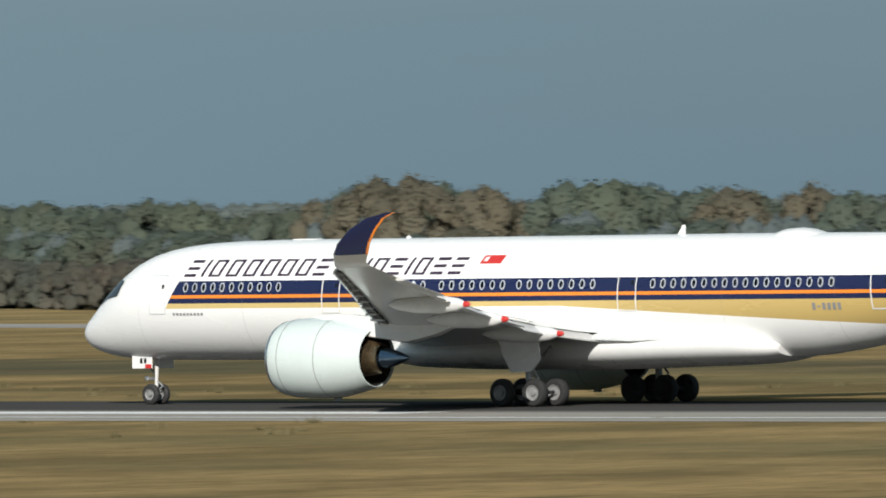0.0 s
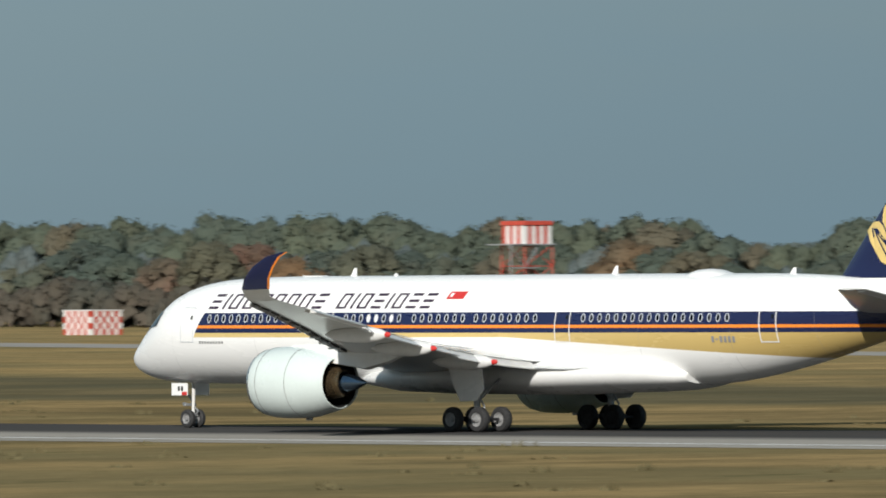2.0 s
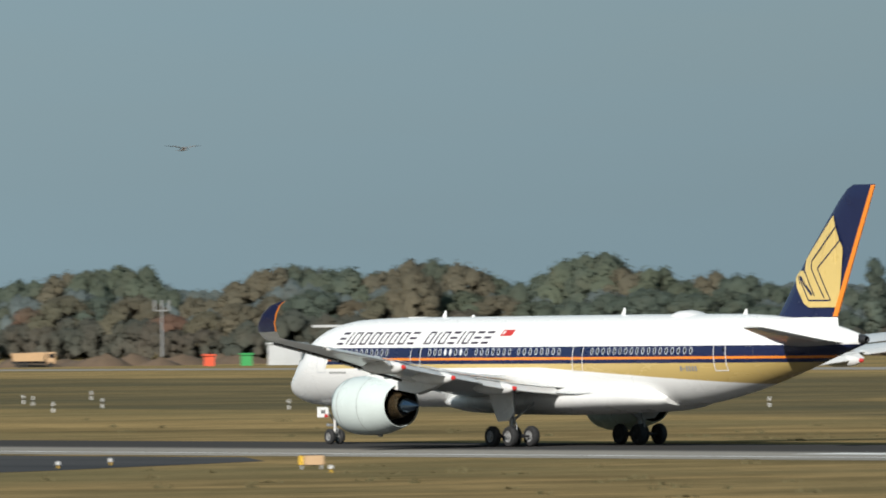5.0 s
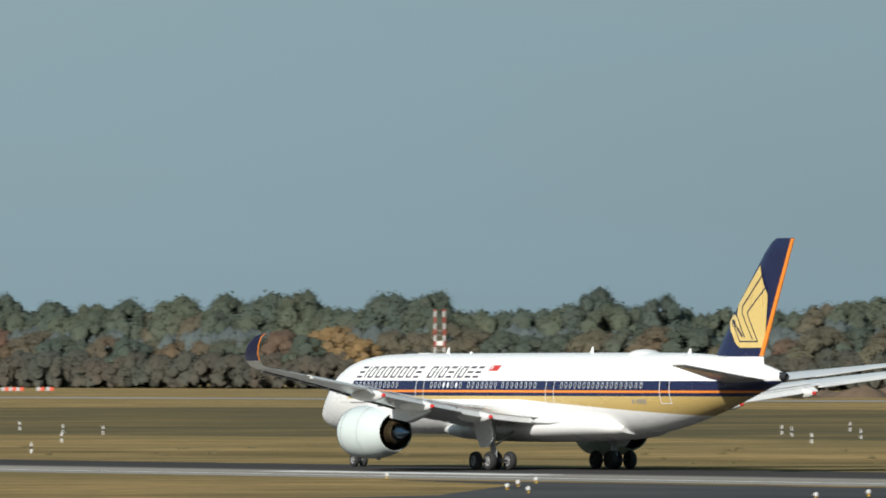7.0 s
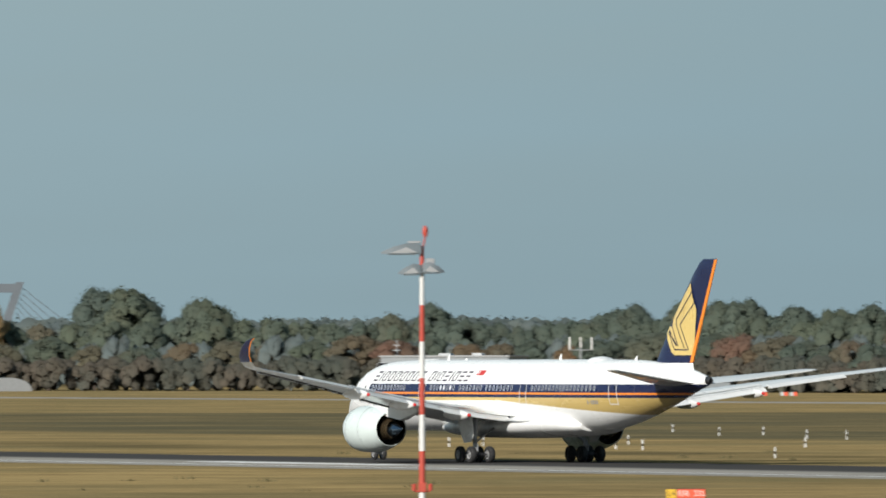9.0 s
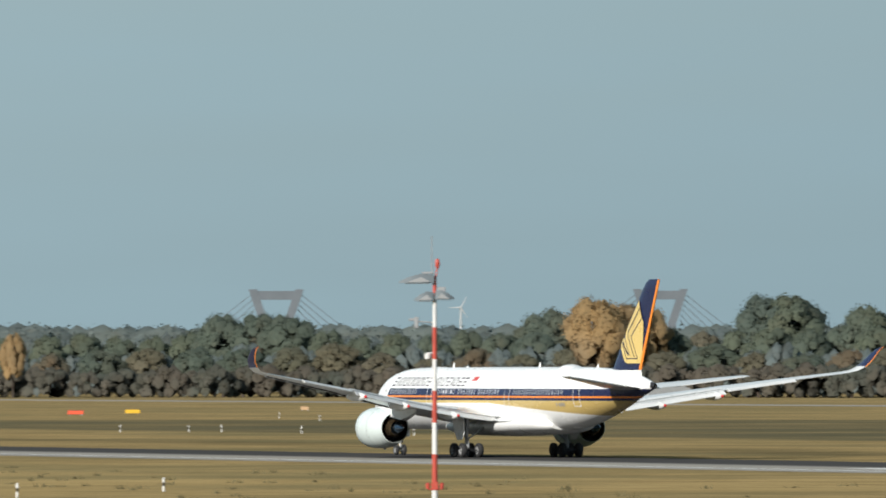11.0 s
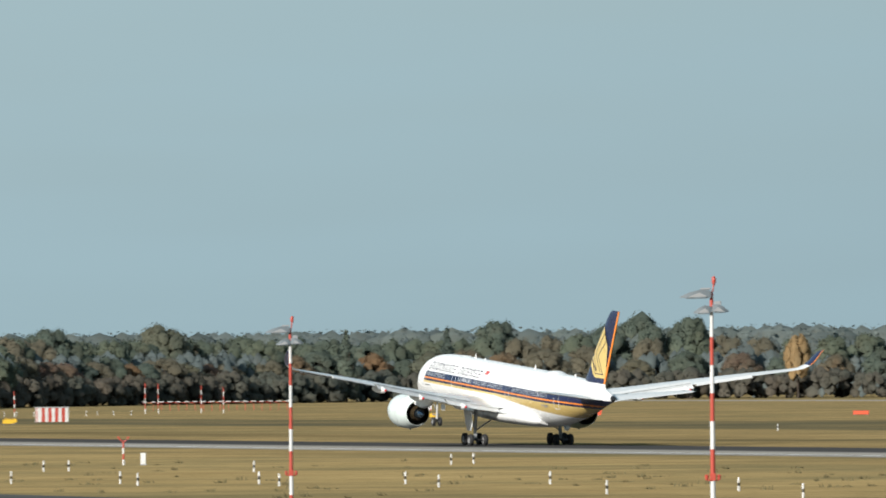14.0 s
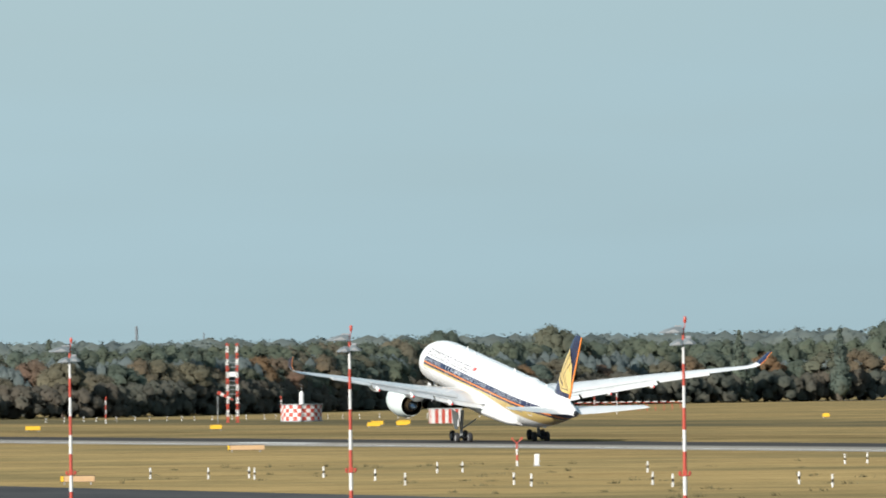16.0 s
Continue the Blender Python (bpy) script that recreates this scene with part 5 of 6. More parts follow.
    # red and white barriers and containers before the woods
    for i, az in enumerate((61.28, 61.24, 61.2, 61.09, 61.04)):
        ob = thing("road_barrier", "red and white plastic road barrier", "barrier", facing(az, 2560), "red and white barriers")
        part("white_half", Shape().box(-0.45, 0, 0.45, 0.9, 0.5, 0.9, bevel=0.06), MAT["facade_white"], ob)
        part("red_half", Shape().box(0.46, 0, 0.45, 0.9, 0.5, 0.9, bevel=0.06), MAT["sign_red"], ob)
    house("site_hut", "dull red site container before the woods", 61.78, 2690, 7.2, 3, 2.9, 6, "pole_red", "galvanised", ((0.8, 1.6, 2.2, 1.2),))
    house("store_shed", "long grey store shed before the woods", 61.52, 2700, 13, 5, 3.0, 4, "concrete_grey", "facade_white", ((-3, 1.4, 2.6, 1.6),))
    # white tent halls at the edge of the woods
    for az, w, h in ((65.26, 13.5, 3.8), (65.53, 4.6, 3.6)):
        ob = thing("tent_hall", "white rounded tent hall before the woods", "tent", facing(az, 3010, 0, 8))
        rings = [[(w / 2 * math.cos(math.pi * k / 12), y, h * math.sin(math.pi * k / 12) ** 0.8) for k in range(13)] for y in (-4, 0, 4)]
        part("cover", Shape().loft(rings), MAT["facade_white"], ob)
        for y in (-4.05, 4.05):
            part("end_arch", Shape().loft([[(w / 2 * 1.01 * math.cos(math.pi * k / 12), y + dy, h * 1.01 * math.sin(math.pi * k / 12) ** 0.8) for k in range(13)] for dy in (-0.06, 0.06)]), MAT["galvanised"], ob)
    # grey rubble along the works
    rub = random.Random(17)
    for i in range(10):
        r, h = rub.uniform(2.5, 5), rub.uniform(0.9, 1.9)
        rings = [[(r * u * math.cos(2 * math.pi * k / 12) * (1 + 0.2 * math.sin(3 * k + i)), 0.6 * r * u * math.sin(2 * math.pi * k / 12), 0.0 if u == 1 else h * (1 - u) ** 0.7 * rub.uniform(0.8, 1.15)) for k in range(12)] for u in (1, 0.75, 0.5, 0.25, 0.06)]
        solid("concrete_heap", Shape().loft(rings), MAT["concrete_grey"], "grey heap of broken concrete on the works site", "rubble heap", facing(53.05 + i * 0.115, 1985 + rub.uniform(-8, 20)), "rubble heaps", smooth=50)
    # spoil heaps
    rnd = random.Random(11)
    for i in range(9):
        az = 55.95 + i * 0.14 + rnd.uniform(-0.04, 0.04)
        s = Shape()
        h, r = rnd.uniform(1.2, 2.6), rnd.uniform(3.5, 7)
        rings = []
        for u in (1, 0.8, 0.55, 0.3, 0.06):
            rings.append([(r * u * math.cos(2 * math.pi * k / 14) * (1 + 0.2 * math.sin(3 * k + i)), 0.7 * r * u * math.sin(2 * math.pi * k / 14), h * (1 - u) ** 0.8 * (0.85 + 0.3 * rnd.random())) for k in range(14)])
        rings[0] = [(x, y, 0.0) for x, y, z in rings[0]]
        solid("soil_heap", s.loft(rings), MAT["soil"], "brown heap of dug soil on the works site", "soil heap", facing(az, 2060 + rnd.uniform(-20, 40)), "spoil heaps", smooth=60)


def bridge():
    """Far cable-stayed bridge: two pylons that widen upwards, with their cables."""
    ob = thing("bridge", "far grey cable-stayed bridge with two splayed pylons", "bridge", facing(66.34, 3900))
    half = math.tan(radians(1.03)) * 3900
    for sx in (-half, half):
        p = Shape()
        for k in (-1, 1):
            p.loft([[(sx + k * u - 1.5, -2, z), (sx + k * u + 1.5, -2, z), (sx + k * u + 1.5, 2, z), (sx + k * u - 1.5, 2, z)] for u, z in ((4.2, -3), (4.2, 24.5), (8.5, 37.2))])
        p.box(sx, 0, 35.0, 15.5, 3.6, 3.2)
        py = part("pylon", p, MAT["bridge"], ob, "grey concrete pylon")
        for k in (-1, 1):
            for i in range(6):
                c = Shape().tube((sx + k * (8.2 - 0.2 * i), 0, 36 - 2.0 * i), (sx + k * (44 - 5 * i), 0, 8), 0.13, n=5)
                part("cable", c, MAT["bridge"], py)
    part("deck", Shape().box(0, 0, 7, 360, 8, 2.4), MAT["bridge"], ob)
    for sx in (-half, half):
        part("pier", Shape().box(sx, 0, 2.5, 12, 5, 7), MAT["bridge"], ob)
    turb = thing("wind_turbine", "small far white wind turbine", "wind turbine", facing(66.38, 4400))
    part("tower", Shape().tube((0, 0, 0), (0, 0, 33), 0.6, 0.35, 10), MAT["facade_white"], turb)
    part("nacelle", Shape().box(0, 0, 33.3, 0.9, 2.0, 0.9, bevel=0.1), MAT["facade_white"], turb)
    for k in range(3):
        a = 0.5 + k * 2.094
        part("blade", Shape().tube((0, -1.1, 33.3), (5 * math.sin(a), -1.1, 33.3 + 5 * math.cos(a)), 0.28, 0.08, 8), MAT["facade_white"], turb)
    # thin chimneys far off
    for az, dist, h, r in ((74.43, 4300, 30, 0.5), (74.07, 4300, 27, 0.25)):
        solid("chimney", Shape().tube((0, 0, 0), (0, 0, h), r * 1.4, r, 8), MAT["bridge"], "thin pale chimney far behind the woods", "chimney", facing(az, dist))


def gull():
    """A bird that glides before the camera: body along y with the head at -y."""
    ob = thing("bird", "grey-brown bird with dark wing tips gliding on spread wings", "bird", facing(56.24, 430, 15.6))
    rings = []
    for y, r, z in ((-0.20, 0.03, 0.02), (-0.14, 0.06, 0.01), (-0.02, 0.085, 0.0), (0.12, 0.07, -0.015), (0.26, 0.03, -0.03)):
        rings.append([(r * math.cos(2 * math.pi * i / 12), y, z + r * math.sin(2 * math.pi * i / 12)) for i in range(12)])
    part("body", Shape().loft(rings), MAT["bird_grey"], ob)
    rings = []
    for y, r in ((-0.34, 0.004), (-0.30, 0.014), (-0.28, 0.036), (-0.23, 0.05), (-0.17, 0.045)):
        rings.append([(r * math.cos(2 * math.pi * i / 10), y, 0.03 + r * math.sin(2 * math.pi * i / 10)) for i in range(10)])
    part("head", Shape().loft(rings), MAT["bird_dark"], ob)
    part("tail", Shape().loft([[(-0.03, 0.22, -0.02), (0.03, 0.22, -0.02), (0.03, 0.22, -0.035), (-0.03, 0.22, -0.035)], [(-0.10, 0.46, -0.05), (0.10, 0.46, -0.05), (0.10, 0.46, -0.06), (-0.10, 0.46, -0.06)]]), MAT["bird_grey"], ob)
    wings = []
    for side in (-1, 1):
        rings = []
        for u, lead, trail, z in ((0.05, -0.12, 0.12, 0.03), (0.30, -0.16, 0.10, 0.075), (0.50, -0.12, 0.10, 0.085)):
            rings.append([(side * u, lead, z), (side * u, (lead + trail) / 2, z + 0.022), (side * u, trail, z), (side * u, (lead + trail) / 2, z - 0.012)])
        w = part("wing", Shape().loft(rings), MAT["bird_grey"], ob)
        rings = rings[2:] + [[(side * 0.78, 0.06, 0.08), (side * 0.78, 0.09, 0.085), (side * 0.78, 0.12, 0.08), (side * 0.78, 0.09, 0.075)]]
        part("wing_tip", Shape().loft(rings), MAT["bird_dark"], w, "dark wing tip")
        wings.append((side, w))
    return ob, wings


masts()
marker_posts()
for px_, py_ in ((-415.4, 341.0), (-418.7, 352.5), (-421.0, 363.5), (-424.5, 375.5)):
    papi(px_, py_)
edge_lights()
signs()
small_mast(-974, 309)
huts()
buildings()
bridge()
bird, BIRD_WINGS = gull()


# ---- trees ----
EDGE = [(-430, 700), (-560, 790), (-700, 860), (-900, 1020), (-1180, 1200), (-1650, 1310), (-2250, 1330), (-2620, 1370), (-2850, 1200), (-2960, 1060), (-2750, 850), (-2430, 700), (-2300, 610), (-2240, 450), (-2200, 330)]


def along(pts, step):
    """Points every step metres along a line, with the way out from the field."""
    out = []
    for (x0, y0), (x1, y1) in zip(pts, pts[1:]):
        a, b = Vector((x0, y0)), Vector((x1, y1))
        n = max(1, round((b - a).length / step))
        d = (b - a).normalized()
        for i in range(n):
            out.append((a.lerp(b, i / n), a.lerp(b, i / n).normalized()))
    return out


def rounded(pts, times=2):
    """Cut the corners of a line."""
    for _ in range(times):
        out = [pts[0]]
        for (x0, y0), (x1, y1) in zip(pts, pts[1:]):
            out += [(x0 * 0.75 + x1 * 0.25, y0 * 0.75 + y1 * 0.25), (x0 * 0.25 + x1 * 0.75, y0 * 0.25 + y1 * 0.75)]
        pts = out + [pts[-1]]
    return pts


EDGE = rounded(EDGE)
ICO = {}


def ico(level):
    if level not in ICO:
        bm = bmesh.new()
        bmesh.ops.create_icosphere(bm, subdivisions=level, radius=1.0)
        bm.verts.index_update()
        ICO[level] = (np.array([v.co[:] for v in bm.verts]), np.array([[v.index for v in f.verts] for f in bm.faces]))
        bm.free()
    return ICO[level]


def crown_arrays(seed, lumps, spread, size, leaves, leaf_size, shape="round"):
    """A unit crown (one metre of tree height): rounded lumps of foliage under a skin of small leaf clumps.
    Gives vertices, faces and soft outward normals."""
    r = np.random.RandomState(seed)
    V, F, N, o = [], [], [], 0
    iv, jf = ico(1)
    up = np.array([0, 0, 0.45])
    heart = np.array([0, 0, 0.15 if shape == "bush" else 0.5])
    for k in range(lumps):
        u = (k + 0.5) / lumps
        th = k * 2.4 + r.uniform(-0.5, 0.5)
        if shape == "round":
            w = -0.8 + 1.8 * u
            rad = math.sqrt(max(0.06, 1 - w * w)) * r.uniform(0.55, 0.98) * spread
            c, sz = np.array([math.cos(th) * rad, math.sin(th) * rad, 0.57 + 0.29 * w]), size * r.uniform(0.6, 1.35)
        elif shape == "bush":
            rad = math.sqrt(1 - u * u) * r.uniform(0.4, 1.0) * spread
            c, sz = np.array([math.cos(th) * rad, math.sin(th) * rad, 0.1 + 0.6 * math.sin(u * 1.57)]), size * r.uniform(0.8, 1.25)
        elif shape == "column":
            c, sz = np.array([math.cos(th) * 0.04, math.sin(th) * 0.04, 0.14 + 0.78 * u]), size * (1.1 - 0.75 * abs(u - 0.4))
        else:
            c, sz = np.array([math.cos(th) * spread * (1 - u) * 0.5, math.sin(th) * spread * (1 - u) * 0.5, 0.12 + 0.82 * u]), size * (1.05 - 0.9 * u)
        out = c - heart
        out = out / (np.linalg.norm(out) + 0.02)
        V.append(iv * (0.84 * sz * (1 + r.uniform(-0.14, 0.08, (len(iv), 1)))) + c)
        N.append(iv * 0.35 + out * 0.4 + up)
        F += (jf + o).tolist()
        o += len(iv)
        d = r.normal(size=(leaves, 3))
        d[:, 2] = np.abs(d[:, 2]) * 0.95 - 0.35
        d /= np.linalg.norm(d, axis=1)[:, None]
        p = c + d * sz * r.uniform(0.78, 0.96 if shape == "bush" else 1.06, (leaves, 1))
        a = np.cross(d, r.normal(size=(leaves, 3)))
        a /= np.linalg.norm(a, axis=1)[:, None]
        b = np.cross(d, a) + d * r.uniform(-0.8, 0.8, (leaves, 1))
        s = leaf_size * r.uniform(0.6, 1.5, (leaves, 1))
        V.append(np.stack([p - a * s, p - b * s * 0.7, p + a * s, p + b * s * 0.8], axis=1).reshape(-1, 3))
        N.append(np.repeat(d * 0.35 + out * 0.4 + up + r.normal(size=(leaves, 3)) * 0.28, 4, axis=0))
        F += [(o + 4 * i, o + 4 * i + 1, o + 4 * i + 2, o + 4 * i + 3) for i in range(leaves)]
        o += 4 * leaves
    V, N = np.concatenate(V), np.concatenate(N)
    V[:, 2] *= 1 / V[:, 2].max()
    return V, F, N / np.linalg.norm(N, axis=1)[:, None]


def trunk_shape(seed, spread):
    r = random.Random(seed)
    s = Shape()
    s.tube((0, 0, 0), (0.005, 0, 0.3), 0.026, 0.018, 8).tube((0.005, 0, 0.3), (0, 0.005, 0.72), 0.018, 0.006, 7)
    for k in range(6):
        a = r.uniform(0, 6.28)
        z = r.uniform(0.22, 0.5)
        s.tube((0, 0, z), (math.cos(a) * spread * 0.75, math.sin(a) * spread * 0.75, z + r.uniform(0.12, 0.3)), 0.009, 0.003, 5)
    return s


def mesh_of(name, V, F, N, mat):
    me = bpy.data.meshes.new(name)
    me.from_pydata(V.tolist(), [], F)
    me.materials.append(mat)
    me.polygons.foreach_set("use_smooth", [True] * len(me.polygons))
    me.update()
    me.normals_split_custom_set_from_vertices(N.tolist())
    return me


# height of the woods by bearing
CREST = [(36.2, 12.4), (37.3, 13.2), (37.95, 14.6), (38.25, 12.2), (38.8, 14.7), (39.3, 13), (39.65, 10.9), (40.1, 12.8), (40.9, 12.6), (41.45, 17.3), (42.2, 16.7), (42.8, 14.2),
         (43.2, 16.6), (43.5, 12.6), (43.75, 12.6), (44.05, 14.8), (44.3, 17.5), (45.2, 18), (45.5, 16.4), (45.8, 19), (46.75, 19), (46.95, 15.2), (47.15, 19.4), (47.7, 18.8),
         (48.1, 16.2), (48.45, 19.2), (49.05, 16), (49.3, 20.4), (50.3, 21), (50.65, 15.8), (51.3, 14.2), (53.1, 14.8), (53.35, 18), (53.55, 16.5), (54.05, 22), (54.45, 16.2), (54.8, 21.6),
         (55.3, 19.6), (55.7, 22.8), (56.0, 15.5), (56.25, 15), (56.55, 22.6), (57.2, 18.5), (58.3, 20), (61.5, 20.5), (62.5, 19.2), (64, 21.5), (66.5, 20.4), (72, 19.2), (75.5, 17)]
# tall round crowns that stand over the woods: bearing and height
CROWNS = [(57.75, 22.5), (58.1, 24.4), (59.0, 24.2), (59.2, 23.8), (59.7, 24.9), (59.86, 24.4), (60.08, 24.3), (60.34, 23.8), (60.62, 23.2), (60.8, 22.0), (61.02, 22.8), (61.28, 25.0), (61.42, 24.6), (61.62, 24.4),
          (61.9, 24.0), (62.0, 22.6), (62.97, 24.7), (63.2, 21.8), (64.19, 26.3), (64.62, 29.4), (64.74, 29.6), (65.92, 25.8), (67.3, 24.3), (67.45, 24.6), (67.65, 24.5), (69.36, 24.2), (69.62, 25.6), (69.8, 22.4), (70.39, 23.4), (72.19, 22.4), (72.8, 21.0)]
SPECIAL = {"poplar": [(52.13, 2150, 22.6, 1.15), (51.99, 2160, 21.9, 1.15), (52.54, 2150, 20, 0.9)], "conifer": [(51.06, 2100, 19.2, 0.9), (70.66, 3080, 21.5, 0.8), (71.2, 3050, 21, 0.8), (74.9, 2500, 18.5, 0.8)],
           "yellow": [(65.66, 3060, 30.0, 0.85), (65.50, 3070, 28.0, 0.85), (65.38, 3075, 26.5, 0.8), (68.78, 3080, 19.6, 0.55)], "autumn": [(50.80, 2090, 20.6, 0.85), (38.75, 1135, 14.7, 1.1), (39.02, 1140, 14.6, 1.0), (37.05, 1080, 13.3, 1.2), (55.0, 2290, 20, 0.85)]}


def woods():
    rnd = random.Random(21)
    kinds = {}
    for nm, mat, cfg in (("green", "leaf_green", dict(lumps=40, spread=0.32, size=0.11, leaves=110, leaf_size=0.0105)),
                         ("autumn", "leaf_autumn", dict(lumps=40, spread=0.32, size=0.11, leaves=110, leaf_size=0.0105)),
                         ("yellow", "leaf_yellow", dict(lumps=40, spread=0.32, size=0.11, leaves=110, leaf_size=0.0105)),
                         ("poplar", "leaf_green", dict(lumps=13, spread=0.1, size=0.125, leaves=110, leaf_size=0.013, shape="column")),
                         ("conifer", "leaf_green", dict(lumps=13, spread=0.2, size=0.19, leaves=100, leaf_size=0.014, shape="cone"))):
        kinds[nm] = []
        for v in range(2 if nm in ("poplar", "yellow", "conifer") else 6):
            V, F, N = crown_arrays(100 * len(kinds) + v, **cfg)
            kinds[nm].append((mesh_of("crown", V, F, N, MAT[mat]), trunk_shape(v + 7, cfg["spread"]).mesh("trunk", [MAT["bark"]], 40)))
    words = {"green": "dark green broadleaf tree at the edge of the airfield", "autumn": "rust-brown autumn tree at the edge of the airfield", "yellow": "golden yellow autumn tree among green woods",
             "poplar": "tall narrow dark poplar above the woods", "conifer": "dark pointed conifer in the woods"}

    def tree(kind, x, y, h, wide=1.0):
        cr, tr = rnd.choice(kinds[kind])
        ob = thing("tree", words[kind], "tree", Matrix.Translation((x, y, -0.1)) @ Matrix.Rotation(rnd.uniform(0, 6.28), 4, "Z") @ Matrix.Diagonal((h * wide, h * wide, h, 1)), "trees at the edge of the airfield")
        part("trunk", tr, None, ob)
        part("crown", cr, None, ob)

    def bearing(p):
        return math.degrees(math.atan2(-p.x, p.y))

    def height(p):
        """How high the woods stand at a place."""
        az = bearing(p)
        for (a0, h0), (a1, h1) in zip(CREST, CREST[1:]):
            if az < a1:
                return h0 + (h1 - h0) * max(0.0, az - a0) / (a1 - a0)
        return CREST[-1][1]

    line = [(p, out) for p, out in along(EDGE, 1.0) if 35.6 < bearing(p) < 76]
    for kind, spots in SPECIAL.items():
        for az, dist, h, wide in spots:
            p = at(az, dist)
            tree(kind, p.x, p.y, h, wide)
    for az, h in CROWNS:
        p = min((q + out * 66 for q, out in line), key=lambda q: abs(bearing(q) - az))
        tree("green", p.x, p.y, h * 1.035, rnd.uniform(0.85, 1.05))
    # a lower, browner row of single trees before the skyline
    for p, out in line[5::15]:
        q = p + out * rnd.uniform(16, 40)
        az = bearing(q)
        brown = 0.1 if 39.3 < az < 41.9 else 0.5 if az < 39.3 else 0.28 if az < 56 else 0.62
        kind = rnd.choices(("green", "autumn", "yellow"), (0.99 - brown, brown, 0.01))[0]
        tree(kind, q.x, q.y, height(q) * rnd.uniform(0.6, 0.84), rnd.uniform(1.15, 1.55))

    # shrub belt in front and massed woods behind, each one sheet of many plants
    def mass(name, label, mat, spots, protos):
        Vs, Fs, Ns, o = [], [], [], 0
        for q, h, w in spots:
            V, F, N = protos[rnd.randrange(len(protos))]
            a = rnd.uniform(0, 6.28)
            turn = np.array([[math.cos(a), math.sin(a), 0], [-math.sin(a), math.cos(a), 0], [0, 0, 1]])
            W = V @ turn * np.array([w, w, h])
            W[:, 2] = np.maximum(W[:, 2], -0.05)
            Vs.append(W + np.array([q.x, q.y, 0]))
            Ns.append(N @ turn)
            Fs += [[i + o for i in f] for f in F]
            o += len(V)
        solid(name, mesh_of(name, np.concatenate(Vs), Fs, np.concatenate(Ns), MAT[mat]), None, label, "woods", kind="stuff")

    # the row that makes the skyline
    row = [crown_arrays(930 + k, 22, 0.32, 0.13, 70, 0.0125) for k in range(6)]
    green, brown = [], []
    for p, out in line[::11]:
        q = p + out * rnd.uniform(50, 85)
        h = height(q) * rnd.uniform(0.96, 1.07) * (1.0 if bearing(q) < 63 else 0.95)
        (brown if rnd.random() < 0.2 and not 39.3 < bearing(q) < 41.9 else green).append((q, h, h * rnd.uniform(0.85, 1.15)))
    mass("tree_row", "row of dark green broadleaf trees behind the airfield", "leaf_green", green, row)
    mass("autumn_tree_row", "scattered rust-brown trees behind the airfield", "leaf_autumn", brown, row)
    bush = [crown_arrays(900 + k, 9, 0.5, 0.22, 36, 0.028, "bush") for k in range(5)]
    spots = []
    for p, out in line[::4]:
        q = p + out * rnd.uniform(1, 15)
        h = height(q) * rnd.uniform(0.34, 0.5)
        spots.append((q, h, h * rnd.uniform(0.85, 1.2)))
    mass("shrub_belt", "brown and olive shrubs along the airfield fence", "leaf_shrub", spots, bush)
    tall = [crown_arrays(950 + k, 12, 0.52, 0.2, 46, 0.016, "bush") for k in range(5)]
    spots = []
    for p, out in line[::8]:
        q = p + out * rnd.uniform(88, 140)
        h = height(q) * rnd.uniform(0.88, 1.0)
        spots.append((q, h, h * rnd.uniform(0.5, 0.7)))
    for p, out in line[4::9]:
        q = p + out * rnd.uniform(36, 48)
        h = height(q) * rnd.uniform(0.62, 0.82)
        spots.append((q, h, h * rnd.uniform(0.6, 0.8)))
    # these masses, and those between nearer crowns, carry the haze tint
    mass("woodland", "massed woods behind the airfield, foliage paled with painted haze", "leaf_hazed", spots, tall)
    spots = []
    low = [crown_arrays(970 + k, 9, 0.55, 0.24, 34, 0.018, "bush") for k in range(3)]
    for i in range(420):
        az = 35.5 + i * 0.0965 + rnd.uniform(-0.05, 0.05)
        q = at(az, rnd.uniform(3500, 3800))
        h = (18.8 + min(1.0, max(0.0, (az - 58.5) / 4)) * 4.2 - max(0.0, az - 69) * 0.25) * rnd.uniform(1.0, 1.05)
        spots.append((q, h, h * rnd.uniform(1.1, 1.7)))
    # haze over the far line is only its foliage colour
    mass("far_woods", "distant line of woods with haze painted into its colour", "leaf_hazed", spots, low)


def tufts():
    """Loose clumps of taller grass and weeds on the mown field."""
    r = random.Random(31)
    s = Shape()
    zones = ((-560, -290, 300, 382, 150), (-620, -300, 443, 470, 80), (-1010, -640, 236, 345, 160), (-900, -500, 443, 520, 80))
    for x0, x1, y0, y1, n in zones:
        for _ in range(n):
            cx, cy, w, h = r.uniform(x0, x1), r.uniform(y0, y1), r.uniform(0.25, 1.1), r.uniform(0.12, 0.42)
            if (340 < cy < 384 and -645 < cx < -522) or (cy <= 340 and -570 < cx < -495):
                continue
            for _ in range(12):
                a, q = r.uniform(0, 6.28), r.uniform(0, w)
                bx, by = cx + math.cos(a) * q, cy + math.sin(a) * q
                t = r.uniform(0.04, 0.09)
                s.add([(bx - t, by, 0), (bx + t, by + t, 0), (bx + r.uniform(-0.2, 0.2), by + r.uniform(-0.2, 0.2), h * r.uniform(0.5, 1.2))], [(0, 1, 2)])
    solid("grass_tufts", s, MAT["weeds"], "clumps of taller dry grass and weeds", "grass", kind="stuff", smooth=None)


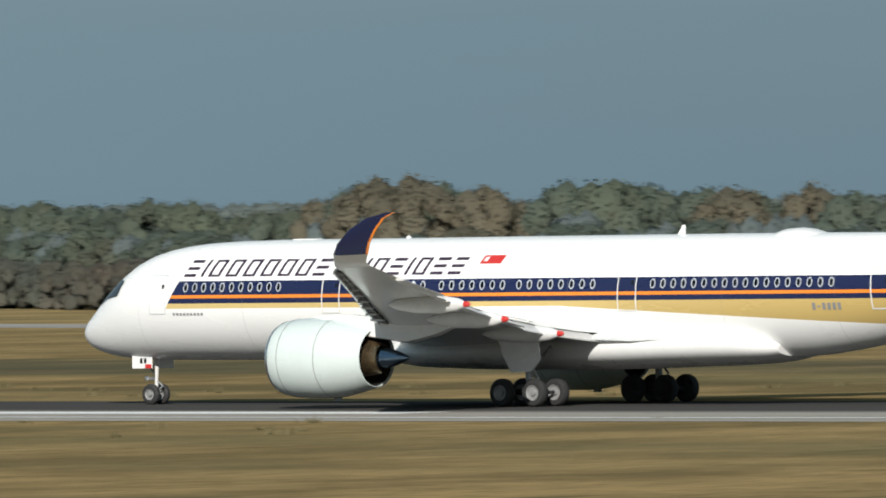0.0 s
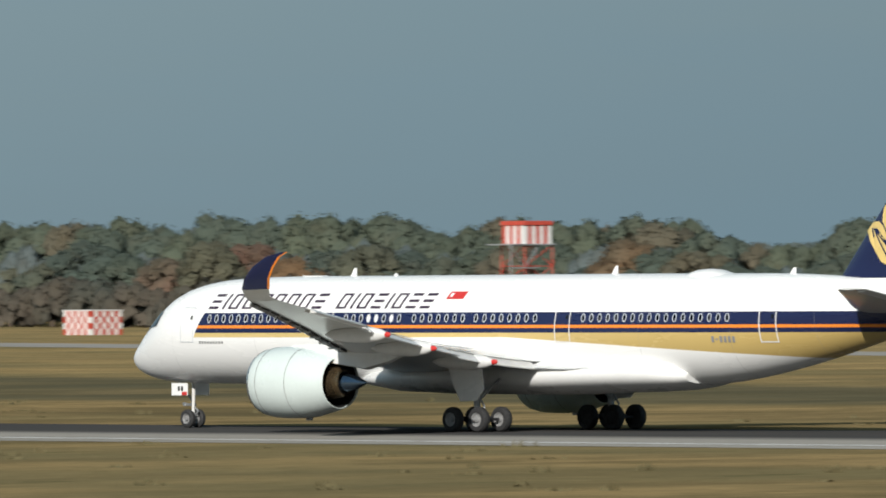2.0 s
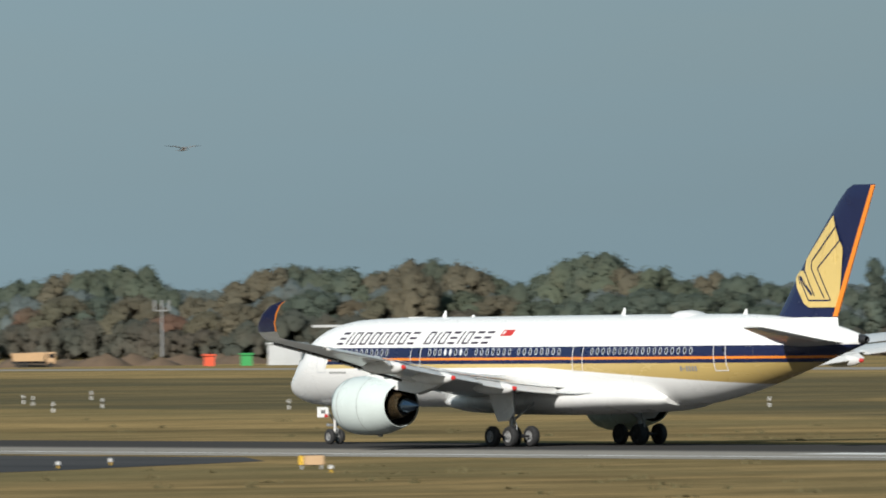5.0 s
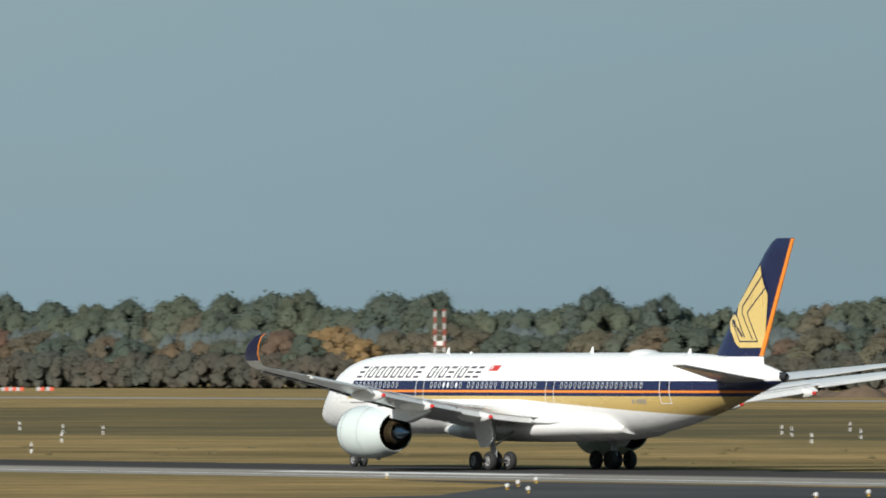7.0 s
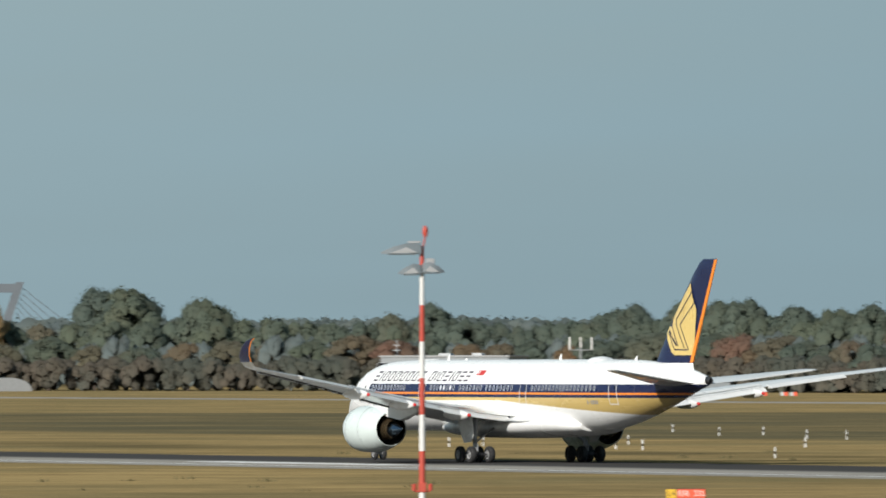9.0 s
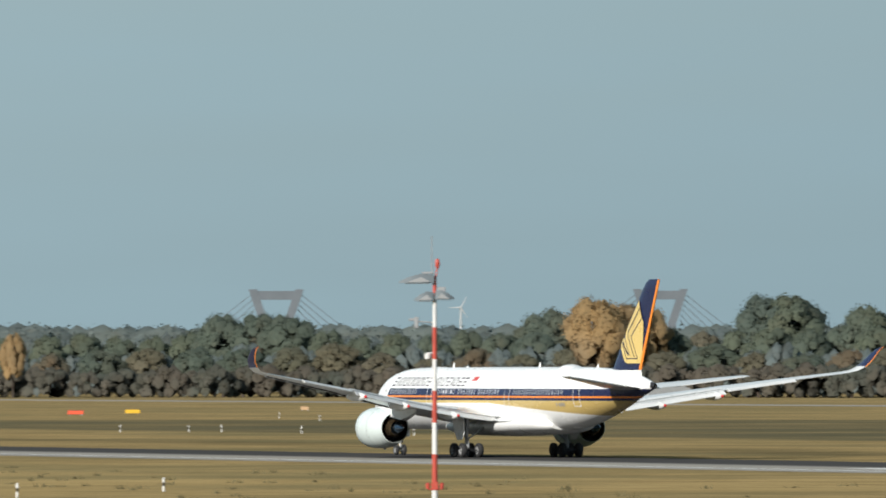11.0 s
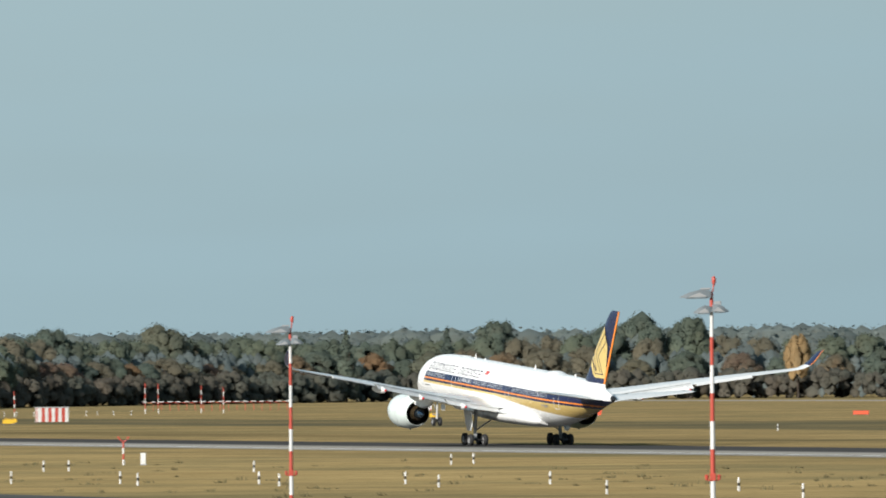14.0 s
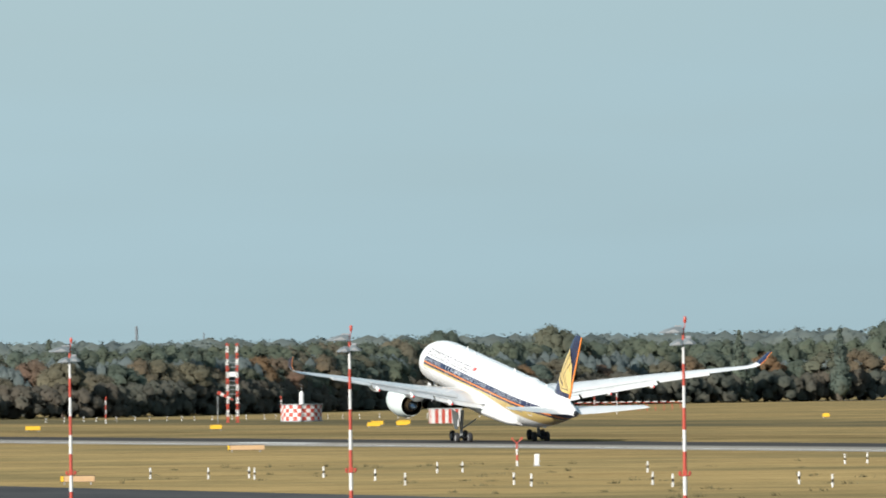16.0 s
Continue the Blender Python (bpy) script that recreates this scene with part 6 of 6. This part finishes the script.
def fence():
    """Wire fence before the shrubs."""
    ob = thing("fence", "tall grey wire mesh fence before the shrubs", "fence", Matrix())
    w = Shape()
    pts = [p - out * 14 for p, out in along(EDGE[:7], 6.0)]
    post = Shape().box(0, 0, 1.4, 0.1, 0.1, 2.8).mesh("post", [MAT["grey_housing"]], 40)
    for p in pts[:280]:
        q = part("post", post, None, ob)
        q.matrix_local = pose(p.x, p.y, 0)
    for a, b in zip(pts, pts[1:]):
        for k in range(9):
            z = 0.25 + k * 0.28
            d = (b - a).normalized()
            n_ = Vector((-d.y, d.x)) * 0.02
            w.add([(a.x, a.y, z), (b.x, b.y, z), (b.x, b.y, z + 0.05), (a.x, a.y, z + 0.05), (a.x + n_.x, a.y + n_.y, z), (b.x + n_.x, b.y + n_.y, z), (b.x + n_.x, b.y + n_.y, z + 0.05), (a.x + n_.x, a.y + n_.y, z + 0.05)], [(0, 1, 2, 3), (7, 6, 5, 4), (3, 2, 6, 7)])
    part("wire", w, MAT["grey_housing"], ob, smooth=None)


woods()
tufts()
fence()


# ---- what moves ----
ROLL = [(0, -327.0), (0.5, -349.1), (1, -372.0), (1.5, -395.8), (2, -420.7), (2.5, -446.7), (3, -473.8), (3.5, -499.4), (4, -527.1),
        (4.5, -555.6), (5, -583.2), (5.2, -594.3), (6.25, -647.0), (7.3, -700.8), (7.5, -713.6), (8, -744.6), (9.15, -816.5), (10.3, -899.0), (10.5, -913.5), (11, -949.9),
        (11.5, -986.5), (12, -1023.1), (12.5, -1060.3), (13, -1098.5), (13.5, -1137.0), (14, -1175.7), (14.5, -1214.9),
        (15, -1254.5), (15.5, -1294.6), (16, -1335.3)]
NOSE_UP = {12.5: 0.6, 13: 1.7, 13.5: 2.8, 14: 3.8, 14.5: 4.8, 15: 6.0, 15.5: 7.2, 16: 8.25}
# the legs are pressed in at first and stretch as the wings take the weight
STRETCH = {0: -0.33, 0.5: -0.25, 1: -0.18, 1.5: -0.12, 2: -0.06, 12.5: 0.1, 13: 0.25, 13.5: 0.45, 14: 0.55, 14.5: 0.7, 15: 0.95, 15.5: 1.15, 16: 1.3}
# the wings bend upwards as they begin to lift
FLEX = [(0, -0.9), (2, -0.8), (3.5, -1.0), (5, -1.1), (8, 0.0), (11, 0.5), (12.5, 1.2), (14.5, 2.2), (16, 3.2)]
BANK = {13: 0.1, 13.5: 0.3, 14: 0.4, 14.5: 0.5, 15: 0.3, 15.5: 0.1, 16: 0.0}


def motions():
    rows = []
    for t, x in ROLL:
        a = NOSE_UP.get(t, 0.0)
        rows.append((t, pose(x, RUN_Y, 0.02 + STRETCH.get(t, 0.0), -BANK.get(t, 0.0), a, 0)))
    walk(jet, rows)
    for side, wing in WINGS:
        root = Matrix.Translation((0, side * 3.0, 3.9))
        walk(wing, [(t, root @ pose(0, 0, 0, side * a) @ root.inverted()) for t, a in FLEX])
    for n, gear in enumerate(GEARS):
        # the nose leg leaves the ground with the nose
        walk(gear, [(t, pose(0, 0, -STRETCH.get(t, 0.0) if n < 2 else -min(0.25, STRETCH.get(t, 0.0)))) for t, x in ROLL])
    walk(bird, [(t, facing(56.22 - 0.235 * (t - 5.1), 430, 15.7 + 0.5 * (t - 5.1), 24)) for t in (0, 2, 4, 5, 6, 8, 12, 16)])
    for side, wing in BIRD_WINGS:
        root = Matrix.Translation((side * 0.05, 0, 0.03))
        walk(wing, [(k * 0.2, root @ pose(0, 0, 0, 0, -side * (4 + 9 * math.sin(2 * math.pi * 0.8 * (k * 0.2 - 5.0))), 0) @ root.inverted()) for k in range(81)])


motions()
